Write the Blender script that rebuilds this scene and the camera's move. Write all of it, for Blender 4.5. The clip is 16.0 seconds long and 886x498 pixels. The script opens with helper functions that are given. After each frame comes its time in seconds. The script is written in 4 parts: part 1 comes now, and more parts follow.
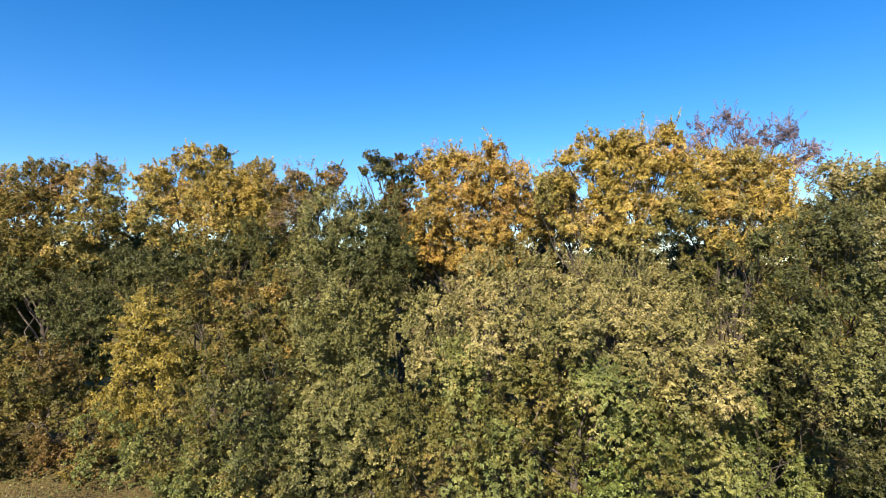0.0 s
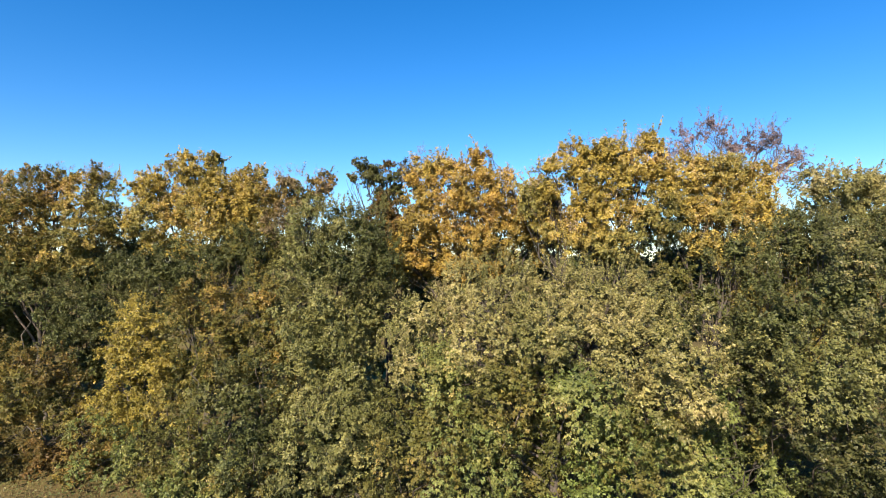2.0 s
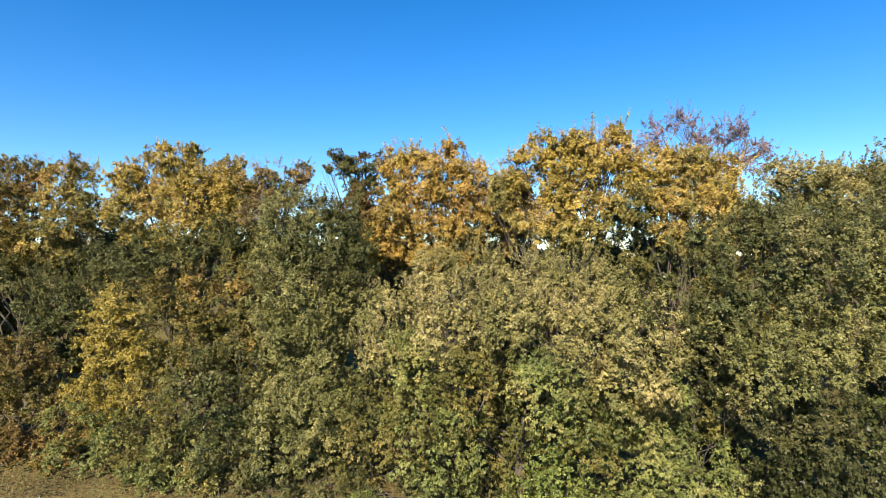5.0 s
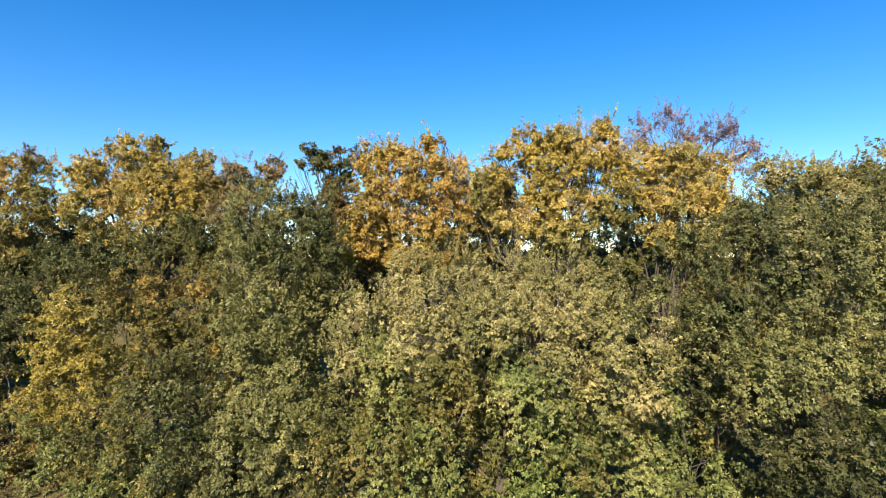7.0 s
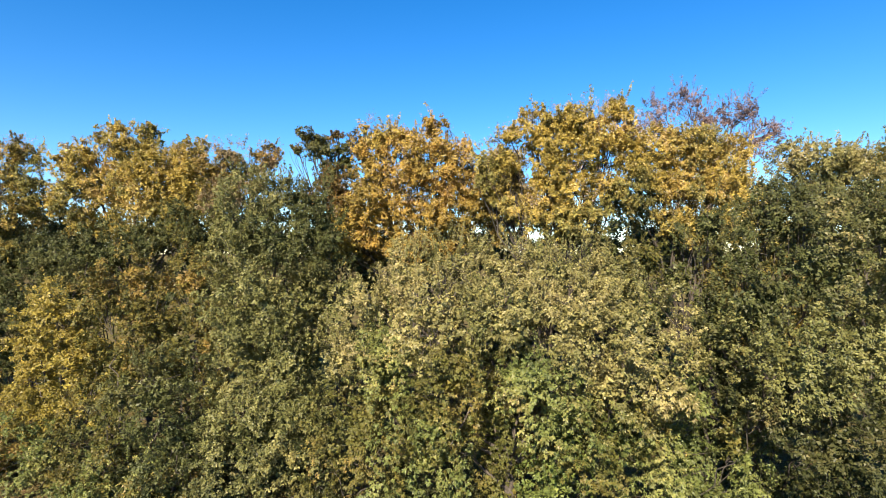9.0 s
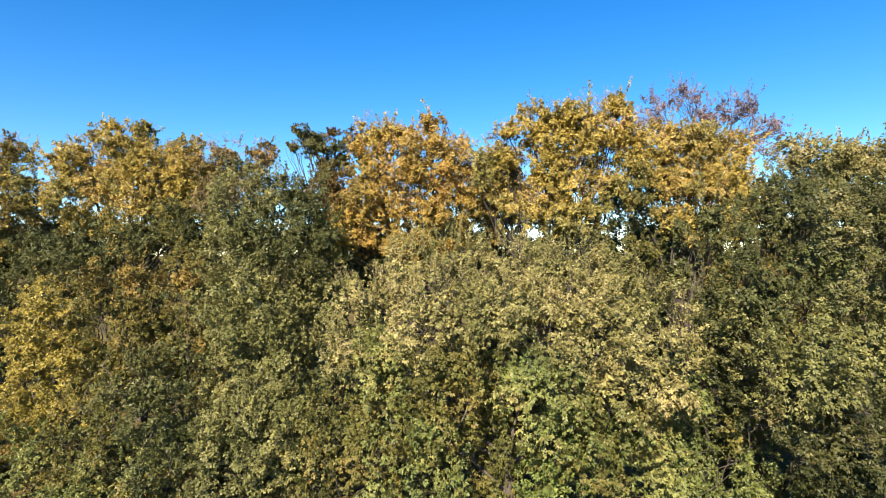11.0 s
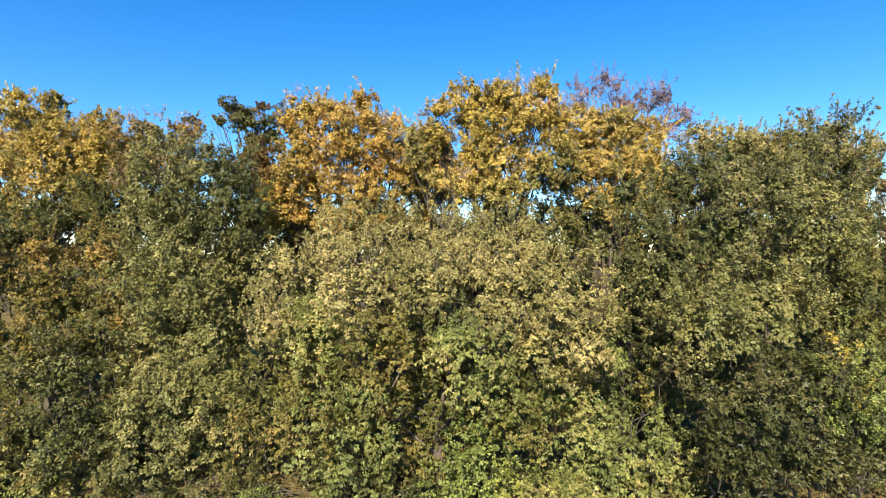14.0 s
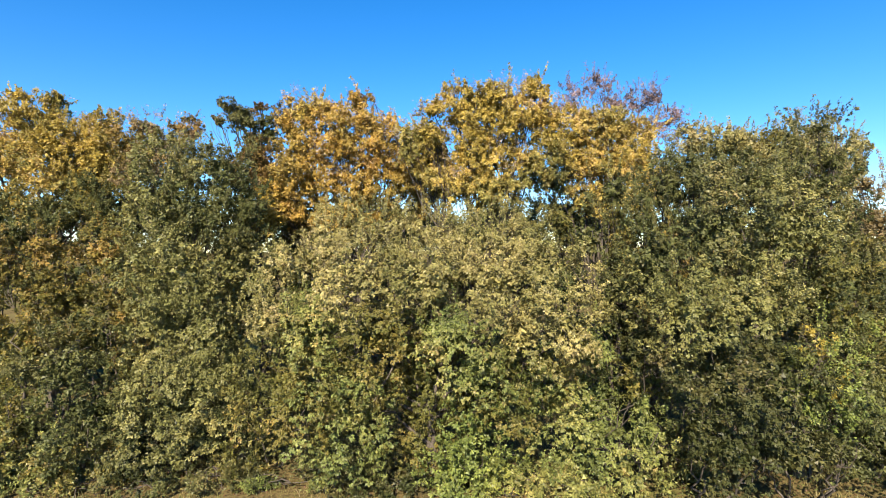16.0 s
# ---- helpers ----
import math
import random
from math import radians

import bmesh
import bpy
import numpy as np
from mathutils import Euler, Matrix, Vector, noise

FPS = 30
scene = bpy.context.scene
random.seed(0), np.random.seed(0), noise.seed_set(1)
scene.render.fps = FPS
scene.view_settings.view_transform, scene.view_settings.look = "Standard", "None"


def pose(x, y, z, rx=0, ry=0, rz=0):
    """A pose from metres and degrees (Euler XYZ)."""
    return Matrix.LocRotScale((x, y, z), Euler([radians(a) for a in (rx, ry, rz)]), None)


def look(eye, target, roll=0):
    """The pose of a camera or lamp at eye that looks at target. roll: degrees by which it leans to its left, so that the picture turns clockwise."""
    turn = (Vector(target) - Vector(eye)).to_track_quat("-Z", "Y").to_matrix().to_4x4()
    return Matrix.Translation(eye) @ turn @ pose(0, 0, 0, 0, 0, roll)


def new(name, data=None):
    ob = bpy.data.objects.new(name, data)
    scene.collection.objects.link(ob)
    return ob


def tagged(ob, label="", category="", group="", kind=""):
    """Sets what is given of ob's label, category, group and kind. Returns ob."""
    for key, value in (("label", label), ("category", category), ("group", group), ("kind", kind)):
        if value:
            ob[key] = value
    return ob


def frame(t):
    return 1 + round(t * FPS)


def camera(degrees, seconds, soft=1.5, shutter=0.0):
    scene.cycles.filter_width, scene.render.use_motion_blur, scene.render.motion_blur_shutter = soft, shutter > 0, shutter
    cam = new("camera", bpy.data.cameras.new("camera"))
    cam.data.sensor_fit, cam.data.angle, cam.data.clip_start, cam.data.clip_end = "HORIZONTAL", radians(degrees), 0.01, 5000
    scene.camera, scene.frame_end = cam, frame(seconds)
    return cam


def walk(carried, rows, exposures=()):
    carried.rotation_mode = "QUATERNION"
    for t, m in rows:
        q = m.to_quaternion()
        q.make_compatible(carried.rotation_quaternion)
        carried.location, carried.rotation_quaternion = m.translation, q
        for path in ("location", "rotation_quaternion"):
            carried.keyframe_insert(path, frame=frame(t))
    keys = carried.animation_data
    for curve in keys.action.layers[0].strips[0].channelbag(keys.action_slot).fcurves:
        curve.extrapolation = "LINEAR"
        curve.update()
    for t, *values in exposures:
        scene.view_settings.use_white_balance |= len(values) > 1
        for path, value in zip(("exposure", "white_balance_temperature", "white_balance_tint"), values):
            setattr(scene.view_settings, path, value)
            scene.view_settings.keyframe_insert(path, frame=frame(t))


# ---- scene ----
cam = camera(79.6, 16.0, soft=0.65)
METRES, EYE, TILT, LEAN, TURN = 5.0, 7.0, 1.5, 0.0, 0.0
ROWS = [
    (0.0, 0.0, 0.0, 0.0, 0.0, -0.0, 0.0),
    (0.5, 0.0212, -0.0116, 0.0164, 0.41, -0.02, 0.11),
    (1.0, 0.0469, -0.0271, 0.0353, 0.46, -0.06, 0.17),
    (1.5, 0.0732, -0.0421, 0.0462, 0.34, -0.09, 0.15),
    (2.0, 0.1061, -0.0588, 0.0504, 0.22, -0.14, 0.13),
    (2.5, 0.1411, -0.0775, 0.0503, 0.09, -0.28, 0.17),
    (3.0, 0.1728, -0.0961, 0.0479, -0.02, -0.37, 0.17),
    (3.5, 0.198, -0.1109, 0.043, -0.17, -0.44, 0.11),
    (4.0, 0.2168, -0.1271, 0.0357, -0.37, -0.48, 0.11),
    (6.3, 0.2616, -0.0903, 0.025, -1.27, -1.33, 0.37),
    (6.5, 0.2649, -0.0513, 0.0246, -1.54, -1.32, 0.37),
    (7.0, 0.2731, 0.0706, 0.0234, -2.4, -0.79, -0.15),
    (7.5, 0.279, 0.1565, 0.005, -2.42, -1.21, -0.1),
    (8.0, 0.2786, 0.2091, -0.0228, -2.34, -1.15, -0.01),
    (8.5, 0.2771, 0.2381, -0.0439, -2.18, -1.13, 0.08),
    (9.0, 0.2786, 0.2572, -0.0292, -2.03, -1.15, 0.09),
    (9.2, 0.279, 0.2627, -0.017, -2.0, -1.14, 0.09),
    (11.5, 0.2858, 0.2929, -0.062, -2.25, -1.03, 0.19),
    (12.0, 0.2865, 0.2896, -0.0743, -2.27, -1.03, 0.17),
    (12.5, 0.2891, 0.283, -0.096, -2.32, -1.07, 0.19),
    (13.0, 0.2929, 0.2729, -0.1317, -2.36, -1.1, 0.22),
    (13.5, 0.2996, 0.2602, -0.1702, -6.01, -1.19, 0.09),
    (14.0, 0.3034, 0.2463, -0.19, -9.09, -1.19, -0.0),
    (14.5, 0.3074, 0.2285, -0.1936, -9.0, -1.23, 0.01),
    (15.0, 0.3119, 0.2082, -0.1944, -9.01, -1.25, 0.01),
    (15.5, 0.3168, 0.1858, -0.1951, -9.1, -1.29, 0.01),
    (16.0, 0.3215, 0.1619, -0.1978, -9.2, -1.34, 0.04),
]
walk(cam, [(t, pose(0, 0, EYE, TILT, LEAN, TURN) @ pose(METRES * x, METRES * y, METRES * z, 90 + pitch, roll, yaw)) for t, x, y, z, yaw, pitch, roll in ROWS],
     exposures=((0.0, 1.38, 6500, 12.5), (2.5, 1.38, 6500, 10.5), (6.0, 1.41, 6500, 10), (14.0, 1.56, 6500, 10), (16.0, 1.56, 6500, 10)))


# ---- world and sun ----
SUN_EL, SUN_AZ = 35.0, 201.0        # degrees; azimuth clockwise from +y
world = bpy.data.worlds.new("sky")
scene.world = world
world.use_nodes = True
wn, wl = world.node_tree.nodes, world.node_tree.links
wn.clear()
sky = wn.new("ShaderNodeTexSky")
sky.sky_type, sky.sun_disc = "NISHITA", False
sky.sun_elevation, sky.sun_rotation = radians(SUN_EL), radians(SUN_AZ)
sky.air_density, sky.dust_density, sky.ozone_density = 0.95, 0.05, 2.5
sat = wn.new("ShaderNodeHueSaturation")
sat.inputs["Saturation"].default_value = 1.4
bg = wn.new("ShaderNodeBackground")
bg.inputs["Strength"].default_value = 0.071
out = wn.new("ShaderNodeOutputWorld")
wl.new(sky.outputs[0], sat.inputs["Color"])
tint = wn.new("ShaderNodeMix")
tint.data_type, tint.blend_type = "RGBA", "MULTIPLY"
tint.inputs[0].default_value = 1.0
tint.inputs[7].default_value = (0.92, 1.0, 1.12, 1)
wl.new(sat.outputs[0], tint.inputs[6])
wl.new(tint.outputs[2], bg.inputs[0])
wl.new(bg.outputs[0], out.inputs[0])

sun_data = bpy.data.lights.new("sun", "SUN")
sun_data.energy, sun_data.angle, sun_data.color = 5.0, radians(0.55), (1.0, 0.86, 0.66)
sun = new("sun", sun_data)
_a, _e = radians(SUN_AZ), radians(SUN_EL)
sun_way = Vector((math.sin(_a) * math.cos(_e), math.cos(_a) * math.cos(_e), math.sin(_e)))
sun.matrix_world = look(sun_way * 60, (0, 0, 0))


# ---- materials ----
def node_material(name):
    m = bpy.data.materials.new(name)
    m.use_nodes = True
    return m, m.node_tree.nodes, m.node_tree.links, m.node_tree.nodes["Principled BSDF"]


def ramp(nodes, stops):
    r = nodes.new("ShaderNodeValToRGB")
    el = r.color_ramp.elements
    while len(el) < len(stops):
        el.new(0.5)
    for e, (p, c) in zip(el, stops):
        e.position, e.color = p, (*c, 1)
    return r


def leaf_material(name, stops, patch=0.55, spread=0.3, gloss=0.45, through_light=0.2, pale=1.18):
    """Leaves whose colour drifts over the crown in patches and from leaf to leaf."""
    m, n, l, p = node_material(name)
    co = n.new("ShaderNodeTexCoord")
    big = n.new("ShaderNodeTexNoise")
    big.inputs["Scale"].default_value = patch
    big.inputs["Detail"].default_value, big.inputs["Roughness"].default_value = 5, 0.68
    l.new(co.outputs["Object"], big.inputs["Vector"])
    geo = n.new("ShaderNodeNewGeometry")
    span = n.new("ShaderNodeMapRange")
    span.inputs[1].default_value, span.inputs[2].default_value = 0.3, 0.7
    l.new(big.outputs[0], span.inputs[0])
    off = n.new("ShaderNodeMath")
    off.operation = "MULTIPLY_ADD"
    off.inputs[1].default_value, off.inputs[2].default_value = spread, -spread / 2
    l.new(geo.outputs["Random Per Island"], off.inputs[0])
    add = n.new("ShaderNodeMath")
    add.use_clamp = True
    l.new(span.outputs[0], add.inputs[0])
    l.new(off.outputs[0], add.inputs[1])
    col = ramp(n, stops)
    l.new(add.outputs[0], col.inputs[0])
    # light and dark single leaves
    vr = n.new("ShaderNodeMath")
    vr.operation = "MULTIPLY"
    vr.inputs[1].default_value = 7.31
    l.new(geo.outputs["Random Per Island"], vr.inputs[0])
    fr = n.new("ShaderNodeMath")
    fr.operation = "FRACT"
    l.new(vr.outputs[0], fr.inputs[0])
    val = n.new("ShaderNodeMapRange")
    val.inputs[3].default_value, val.inputs[4].default_value = 0.86, 1.14
    l.new(fr.outputs[0], val.inputs[0])
    # noise of a hand's width paints light and dark between neighbouring shoots
    fine = n.new("ShaderNodeTexNoise")
    fine.inputs["Scale"].default_value, fine.inputs["Detail"].default_value = 4.2, 1
    l.new(co.outputs["Object"], fine.inputs["Vector"])
    clump_shade = n.new("ShaderNodeMapRange")
    clump_shade.inputs[1].default_value, clump_shade.inputs[2].default_value = 0.34, 0.66
    clump_shade.inputs[3].default_value, clump_shade.inputs[4].default_value = 0.66, 1.32
    l.new(fine.outputs[0], clump_shade.inputs[0])
    vmul = n.new("ShaderNodeMath")
    vmul.operation = "MULTIPLY"
    l.new(val.outputs[0], vmul.inputs[0])
    l.new(clump_shade.outputs[0], vmul.inputs[1])
    hsv = n.new("ShaderNodeHueSaturation")
    l.new(col.outputs[0], hsv.inputs["Color"])
    l.new(vmul.outputs[0], hsv.inputs["Value"])
    # some leaves are painted paler at random, for pale undersides and whitish sun sparkles
    ur = n.new("ShaderNodeMath")
    ur.operation = "MULTIPLY"
    ur.inputs[1].default_value = 17.93
    l.new(geo.outputs["Random Per Island"], ur.inputs[0])
    uf = n.new("ShaderNodeMath")
    uf.operation = "FRACT"
    l.new(ur.outputs[0], uf.inputs[0])
    pale_mask = n.new("ShaderNodeMapRange")
    pale_mask.inputs[1].default_value, pale_mask.inputs[2].default_value = 0.82, 0.9
    l.new(uf.outputs[0], pale_mask.inputs[0])
    sheet = n.new("ShaderNodeHueSaturation")
    sheet.inputs["Saturation"].default_value, sheet.inputs["Value"].default_value = 0.78, pale
    l.new(hsv.outputs[0], sheet.inputs["Color"])
    both = n.new("ShaderNodeMix")
    both.data_type = "RGBA"
    l.new(pale_mask.outputs[0], both.inputs[0])
    l.new(hsv.outputs[0], both.inputs[6])
    l.new(sheet.outputs[0], both.inputs[7])
    l.new(both.outputs[2], p.inputs["Base Color"])
    p.inputs["Roughness"].default_value = gloss
    p.inputs["Specular IOR Level"].default_value = 0.18
    tr = n.new("ShaderNodeBsdfTranslucent")
    l.new(both.outputs[2], tr.inputs[0])
    mix = n.new("ShaderNodeMixShader")
    mix.inputs[0].default_value = through_light
    l.new(p.outputs[0], mix.inputs[1])
    l.new(tr.outputs[0], mix.inputs[2])
    l.new(mix.outputs[0], n["Material Output"].inputs[0])
    return m


def bark_material(name, dark, light):
    m, n, l, p = node_material(name)
    co = n.new("ShaderNodeTexCoord")
    mp = n.new("ShaderNodeMapping")
    mp.inputs["Scale"].default_value = (9, 9, 1.6)
    l.new(co.outputs["Object"], mp.inputs[0])
    nz = n.new("ShaderNodeTexNoise")
    nz.inputs["Scale"].default_value, nz.inputs["Detail"].default_value = 3.0, 6
    l.new(mp.outputs[0], nz.inputs["Vector"])
    col = ramp(n, [(0.3, dark), (0.7, light)])
    l.new(nz.outputs[0], col.inputs[0])
    l.new(col.outputs[0], p.inputs["Base Color"])
    b = n.new("ShaderNodeBump")
    b.inputs["Strength"].default_value, b.inputs["Distance"].default_value = 0.8, 0.03
    l.new(nz.outputs[0], b.inputs["Height"])
    l.new(b.outputs[0], p.inputs["Normal"])
    p.inputs["Roughness"].default_value = 0.9
    return m


def ground_material():
    m, n, l, p = node_material("meadow_soil")
    co = n.new("ShaderNodeTexCoord")
    a = n.new("ShaderNodeTexNoise")
    a.inputs["Scale"].default_value, a.inputs["Detail"].default_value = 0.35, 4
    b = n.new("ShaderNodeTexNoise")
    b.inputs["Scale"].default_value, b.inputs["Detail"].default_value = 9.0, 6
    for t in (a, b):
        l.new(co.outputs["Object"], t.inputs["Vector"])
    mx = n.new("ShaderNodeMath")
    mx.operation = "MULTIPLY_ADD"
    mx.inputs[1].default_value = 0.5
    l.new(b.outputs[0], mx.inputs[0])
    h = n.new("ShaderNodeMath")
    h.operation = "MULTIPLY"
    h.inputs[1].default_value = 0.5
    l.new(a.outputs[0], h.inputs[0])
    l.new(h.outputs[0], mx.inputs[2])
    col = ramp(n, [(0.36, (0.06, 0.048, 0.024)), (0.5, (0.13, 0.10, 0.045)), (0.62, (0.12, 0.115, 0.04))])
    l.new(mx.outputs[0], col.inputs[0])
    l.new(col.outputs[0], p.inputs["Base Color"])
    bp = n.new("ShaderNodeBump")
    bp.inputs["Distance"].default_value = 0.05
    l.new(b.outputs[0], bp.inputs["Height"])
    l.new(bp.outputs[0], p.inputs["Normal"])
    p.inputs["Roughness"].default_value = 0.95
    p.inputs["Specular IOR Level"].default_value = 0.0
    return m


BARK = bark_material("grey_brown_bark", (0.03, 0.024, 0.018), (0.10, 0.082, 0.066))
PALE_BARK = bark_material("pale_bark", (0.06, 0.048, 0.038), (0.19, 0.16, 0.13))
MAUVE_BARK = bark_material("purplish_twig_bark", (0.09, 0.06, 0.055), (0.22, 0.15, 0.14))
LEAF = {
    "gold": leaf_material("golden_leaf", [(0.0, (0.106, 0.110, 0.034)), (0.38, (0.205, 0.182, 0.052)), (0.7, (0.381, 0.279, 0.065)), (1.0, (0.439, 0.293, 0.124))]),
    "orange": leaf_material("orange_leaf", [(0.0, (0.163, 0.137, 0.037)), (0.4, (0.290, 0.208, 0.047)), (0.75, (0.383, 0.245, 0.052)), (1.0, (0.358, 0.245, 0.114))]),
    "yellow": leaf_material("yellow_leaf", [(0.0, (0.109, 0.111, 0.038)), (0.4, (0.219, 0.187, 0.053)), (0.75, (0.312, 0.247, 0.063)), (1.0, (0.359, 0.290, 0.105))]),
    "rust": leaf_material("rust_leaf", [(0.0, (0.099, 0.085, 0.038)), (0.5, (0.187, 0.142, 0.065)), (1.0, (0.286, 0.207, 0.111))]),
    "brown": leaf_material("brown_olive_leaf", [(0.0, (0.068, 0.073, 0.019)), (0.45, (0.126, 0.111, 0.026)), (0.8, (0.218, 0.144, 0.035)), (1.0, (0.293, 0.184, 0.061))]),
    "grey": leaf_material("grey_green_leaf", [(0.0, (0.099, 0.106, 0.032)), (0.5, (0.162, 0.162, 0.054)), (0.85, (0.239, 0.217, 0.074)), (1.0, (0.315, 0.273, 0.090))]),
    "green": leaf_material("green_leaf", [(0.0, (0.050, 0.067, 0.022)), (0.5, (0.091, 0.102, 0.032)), (0.85, (0.139, 0.127, 0.042)), (1.0, (0.202, 0.159, 0.050))]),
    "olive": leaf_material("olive_leaf", [(0.0, (0.062, 0.070, 0.017)), (0.45, (0.113, 0.108, 0.027)), (0.8, (0.176, 0.140, 0.036)), (1.0, (0.255, 0.168, 0.052))]),
    "straw": leaf_material("straw_leaf", [(0.0, (0.103, 0.114, 0.036)), (0.4, (0.190, 0.177, 0.060)), (0.8, (0.293, 0.251, 0.094)), (1.0, (0.364, 0.292, 0.138))]),
    # dark leaves; on the low shrubs over litter this colour also imitates shade
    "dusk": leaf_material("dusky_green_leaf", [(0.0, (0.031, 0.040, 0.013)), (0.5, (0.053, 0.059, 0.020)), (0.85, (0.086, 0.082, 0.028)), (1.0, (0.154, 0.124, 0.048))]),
    "mauve": leaf_material("purplish_brown_leaf", [(0.0, (0.092, 0.072, 0.072)), (0.5, (0.199, 0.137, 0.132)), (1.0, (0.306, 0.217, 0.204))]),
    "tan": leaf_material("pinkish_tan_leaf", [(0.0, (0.160, 0.120, 0.075)), (0.5, (0.290, 0.215, 0.140)), (1.0, (0.420, 0.310, 0.220))]),
    "fern": leaf_material("fern_green_leaf", [(0.0, (0.079, 0.104, 0.031)), (0.5, (0.145, 0.166, 0.046)), (0.85, (0.230, 0.217, 0.066)), (1.0, (0.356, 0.258, 0.093))]),
    "umber": leaf_material("umber_leaf", [(0.0, (0.048, 0.050, 0.015)), (0.45, (0.098, 0.078, 0.021)), (0.8, (0.169, 0.101, 0.028)), (1.0, (0.217, 0.129, 0.052))]),
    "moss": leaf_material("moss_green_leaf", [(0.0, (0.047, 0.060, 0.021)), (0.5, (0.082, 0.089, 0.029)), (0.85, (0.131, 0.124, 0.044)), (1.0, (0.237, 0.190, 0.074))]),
    "amber": leaf_material("amber_leaf", [(0.0, (0.130, 0.124, 0.034)), (0.4, (0.264, 0.209, 0.048)), (0.75, (0.374, 0.276, 0.056)), (1.0, (0.431, 0.323, 0.095))]),
    "lemon": leaf_material("lemon_leaf", [(0.0, (0.167, 0.146, 0.031)), (0.5, (0.276, 0.218, 0.041)), (1.0, (0.354, 0.274, 0.064))]),
    "lime": leaf_material("lime_leaf", [(0.0, (0.085, 0.117, 0.029)), (0.5, (0.151, 0.183, 0.045)), (1.0, (0.253, 0.253, 0.058))]),
}

# ---- ground ----
def raw_mesh(name, verts, faces, material, smooth=False):
    """A mesh object straight from arrays of points and equal-sided faces."""
    verts, faces = np.asarray(verts, np.float32), np.asarray(faces, np.int32)
    k = faces.shape[1]
    me = bpy.data.meshes.new(name)
    me.vertices.add(len(verts))
    me.vertices.foreach_set("co", verts.ravel())
    me.loops.add(faces.size)
    me.loops.foreach_set("vertex_index", faces.ravel())
    me.polygons.add(len(faces))
    me.polygons.foreach_set("loop_start", np.arange(0, faces.size, k, dtype=np.int32))
    if smooth:
        me.polygons.foreach_set("use_smooth", np.ones(len(faces), bool))
    me.update(calc_edges=True)
    me.materials.append(material)
    return new(name, me)


def swell(x, y):
    """The ground's gentle unevenness."""
    near = np.exp(-((x / 60.0) ** 2 + ((y - 10) / 60.0) ** 2))
    return near * (0.09 * np.sin(0.45 * x + 0.8) * np.cos(0.38 * y) + 0.05 * np.sin(1.3 * x + 0.7 * y))


def build_ground():
    g = np.concatenate([-np.geomspace(2500, 42, 14), np.arange(-40, 40.1, 0.8), np.geomspace(42, 2500, 14)])
    X, Y = np.meshgrid(g, g + 10)
    v = np.stack([X, Y, swell(X, Y)], -1).reshape(-1, 3)
    n = len(g)
    i, j = np.meshgrid(np.arange(n - 1), np.arange(n - 1))
    a = (j * n + i).ravel()
    f = np.stack([a, a + 1, a + n + 1, a + n], -1)
    ob = raw_mesh("ground", v, f, ground_material(), True)
    return tagged(ob, "rough meadow ground with bare soil and leaf litter", "ground", kind="structure")


build_ground()
rng = np.random.default_rng(11)


# ---- trees ----
def unit(v):
    return v / np.maximum(np.linalg.norm(v, axis=-1, keepdims=True), 1e-9)


def leaf_mesh(base, axis, normal, length, width):
    """Pointed leaves, broadest a little above the stalk: three points and one face each."""
    side = unit(np.cross(axis, normal)) * (width / 2)[:, None]
    v = np.stack([base - side, base + side, base + axis * length[:, None]], 1)
    return v.reshape(-1, 3), np.arange(3 * len(base)).reshape(-1, 3)


def tube(path, radii, sides=7):
    """A tapered tube along a path."""
    path, radii = np.asarray(path, float), np.asarray(radii, float)
    t = unit(np.gradient(path, axis=0))
    ref = np.where(np.abs(t[:, 2:3]) > 0.9, np.array([[1.0, 0, 0]]), np.array([[0, 0, 1.0]]))
    u = unit(np.cross(t, ref))
    w = np.cross(t, u)
    a = np.linspace(0, 2 * np.pi, sides, endpoint=False)
    v = path[:, None] + radii[:, None, None] * (np.cos(a)[None, :, None] * u[:, None] + np.sin(a)[None, :, None] * w[:, None])
    n = len(path)
    i, j = np.meshgrid(np.arange(n - 1), np.arange(sides), indexing="ij")
    k = (j + 1) % sides
    f = np.stack([i * sides + j, i * sides + k, (i + 1) * sides + k, (i + 1) * sides + j], -1).reshape(-1, 4)
    return v.reshape(-1, 3), f


def bent(a, b, wob, n=7, rise=0.0):
    """A branch's path from a to b, bowed and a little crooked."""
    t = np.linspace(0, 1, n)[:, None]
    p = a + (b - a) * t
    p[:, 2] += rise * np.sin(np.pi * t[:, 0])
    p[1:-1] += rng.normal(0, wob, (n - 2, 3))
    return p


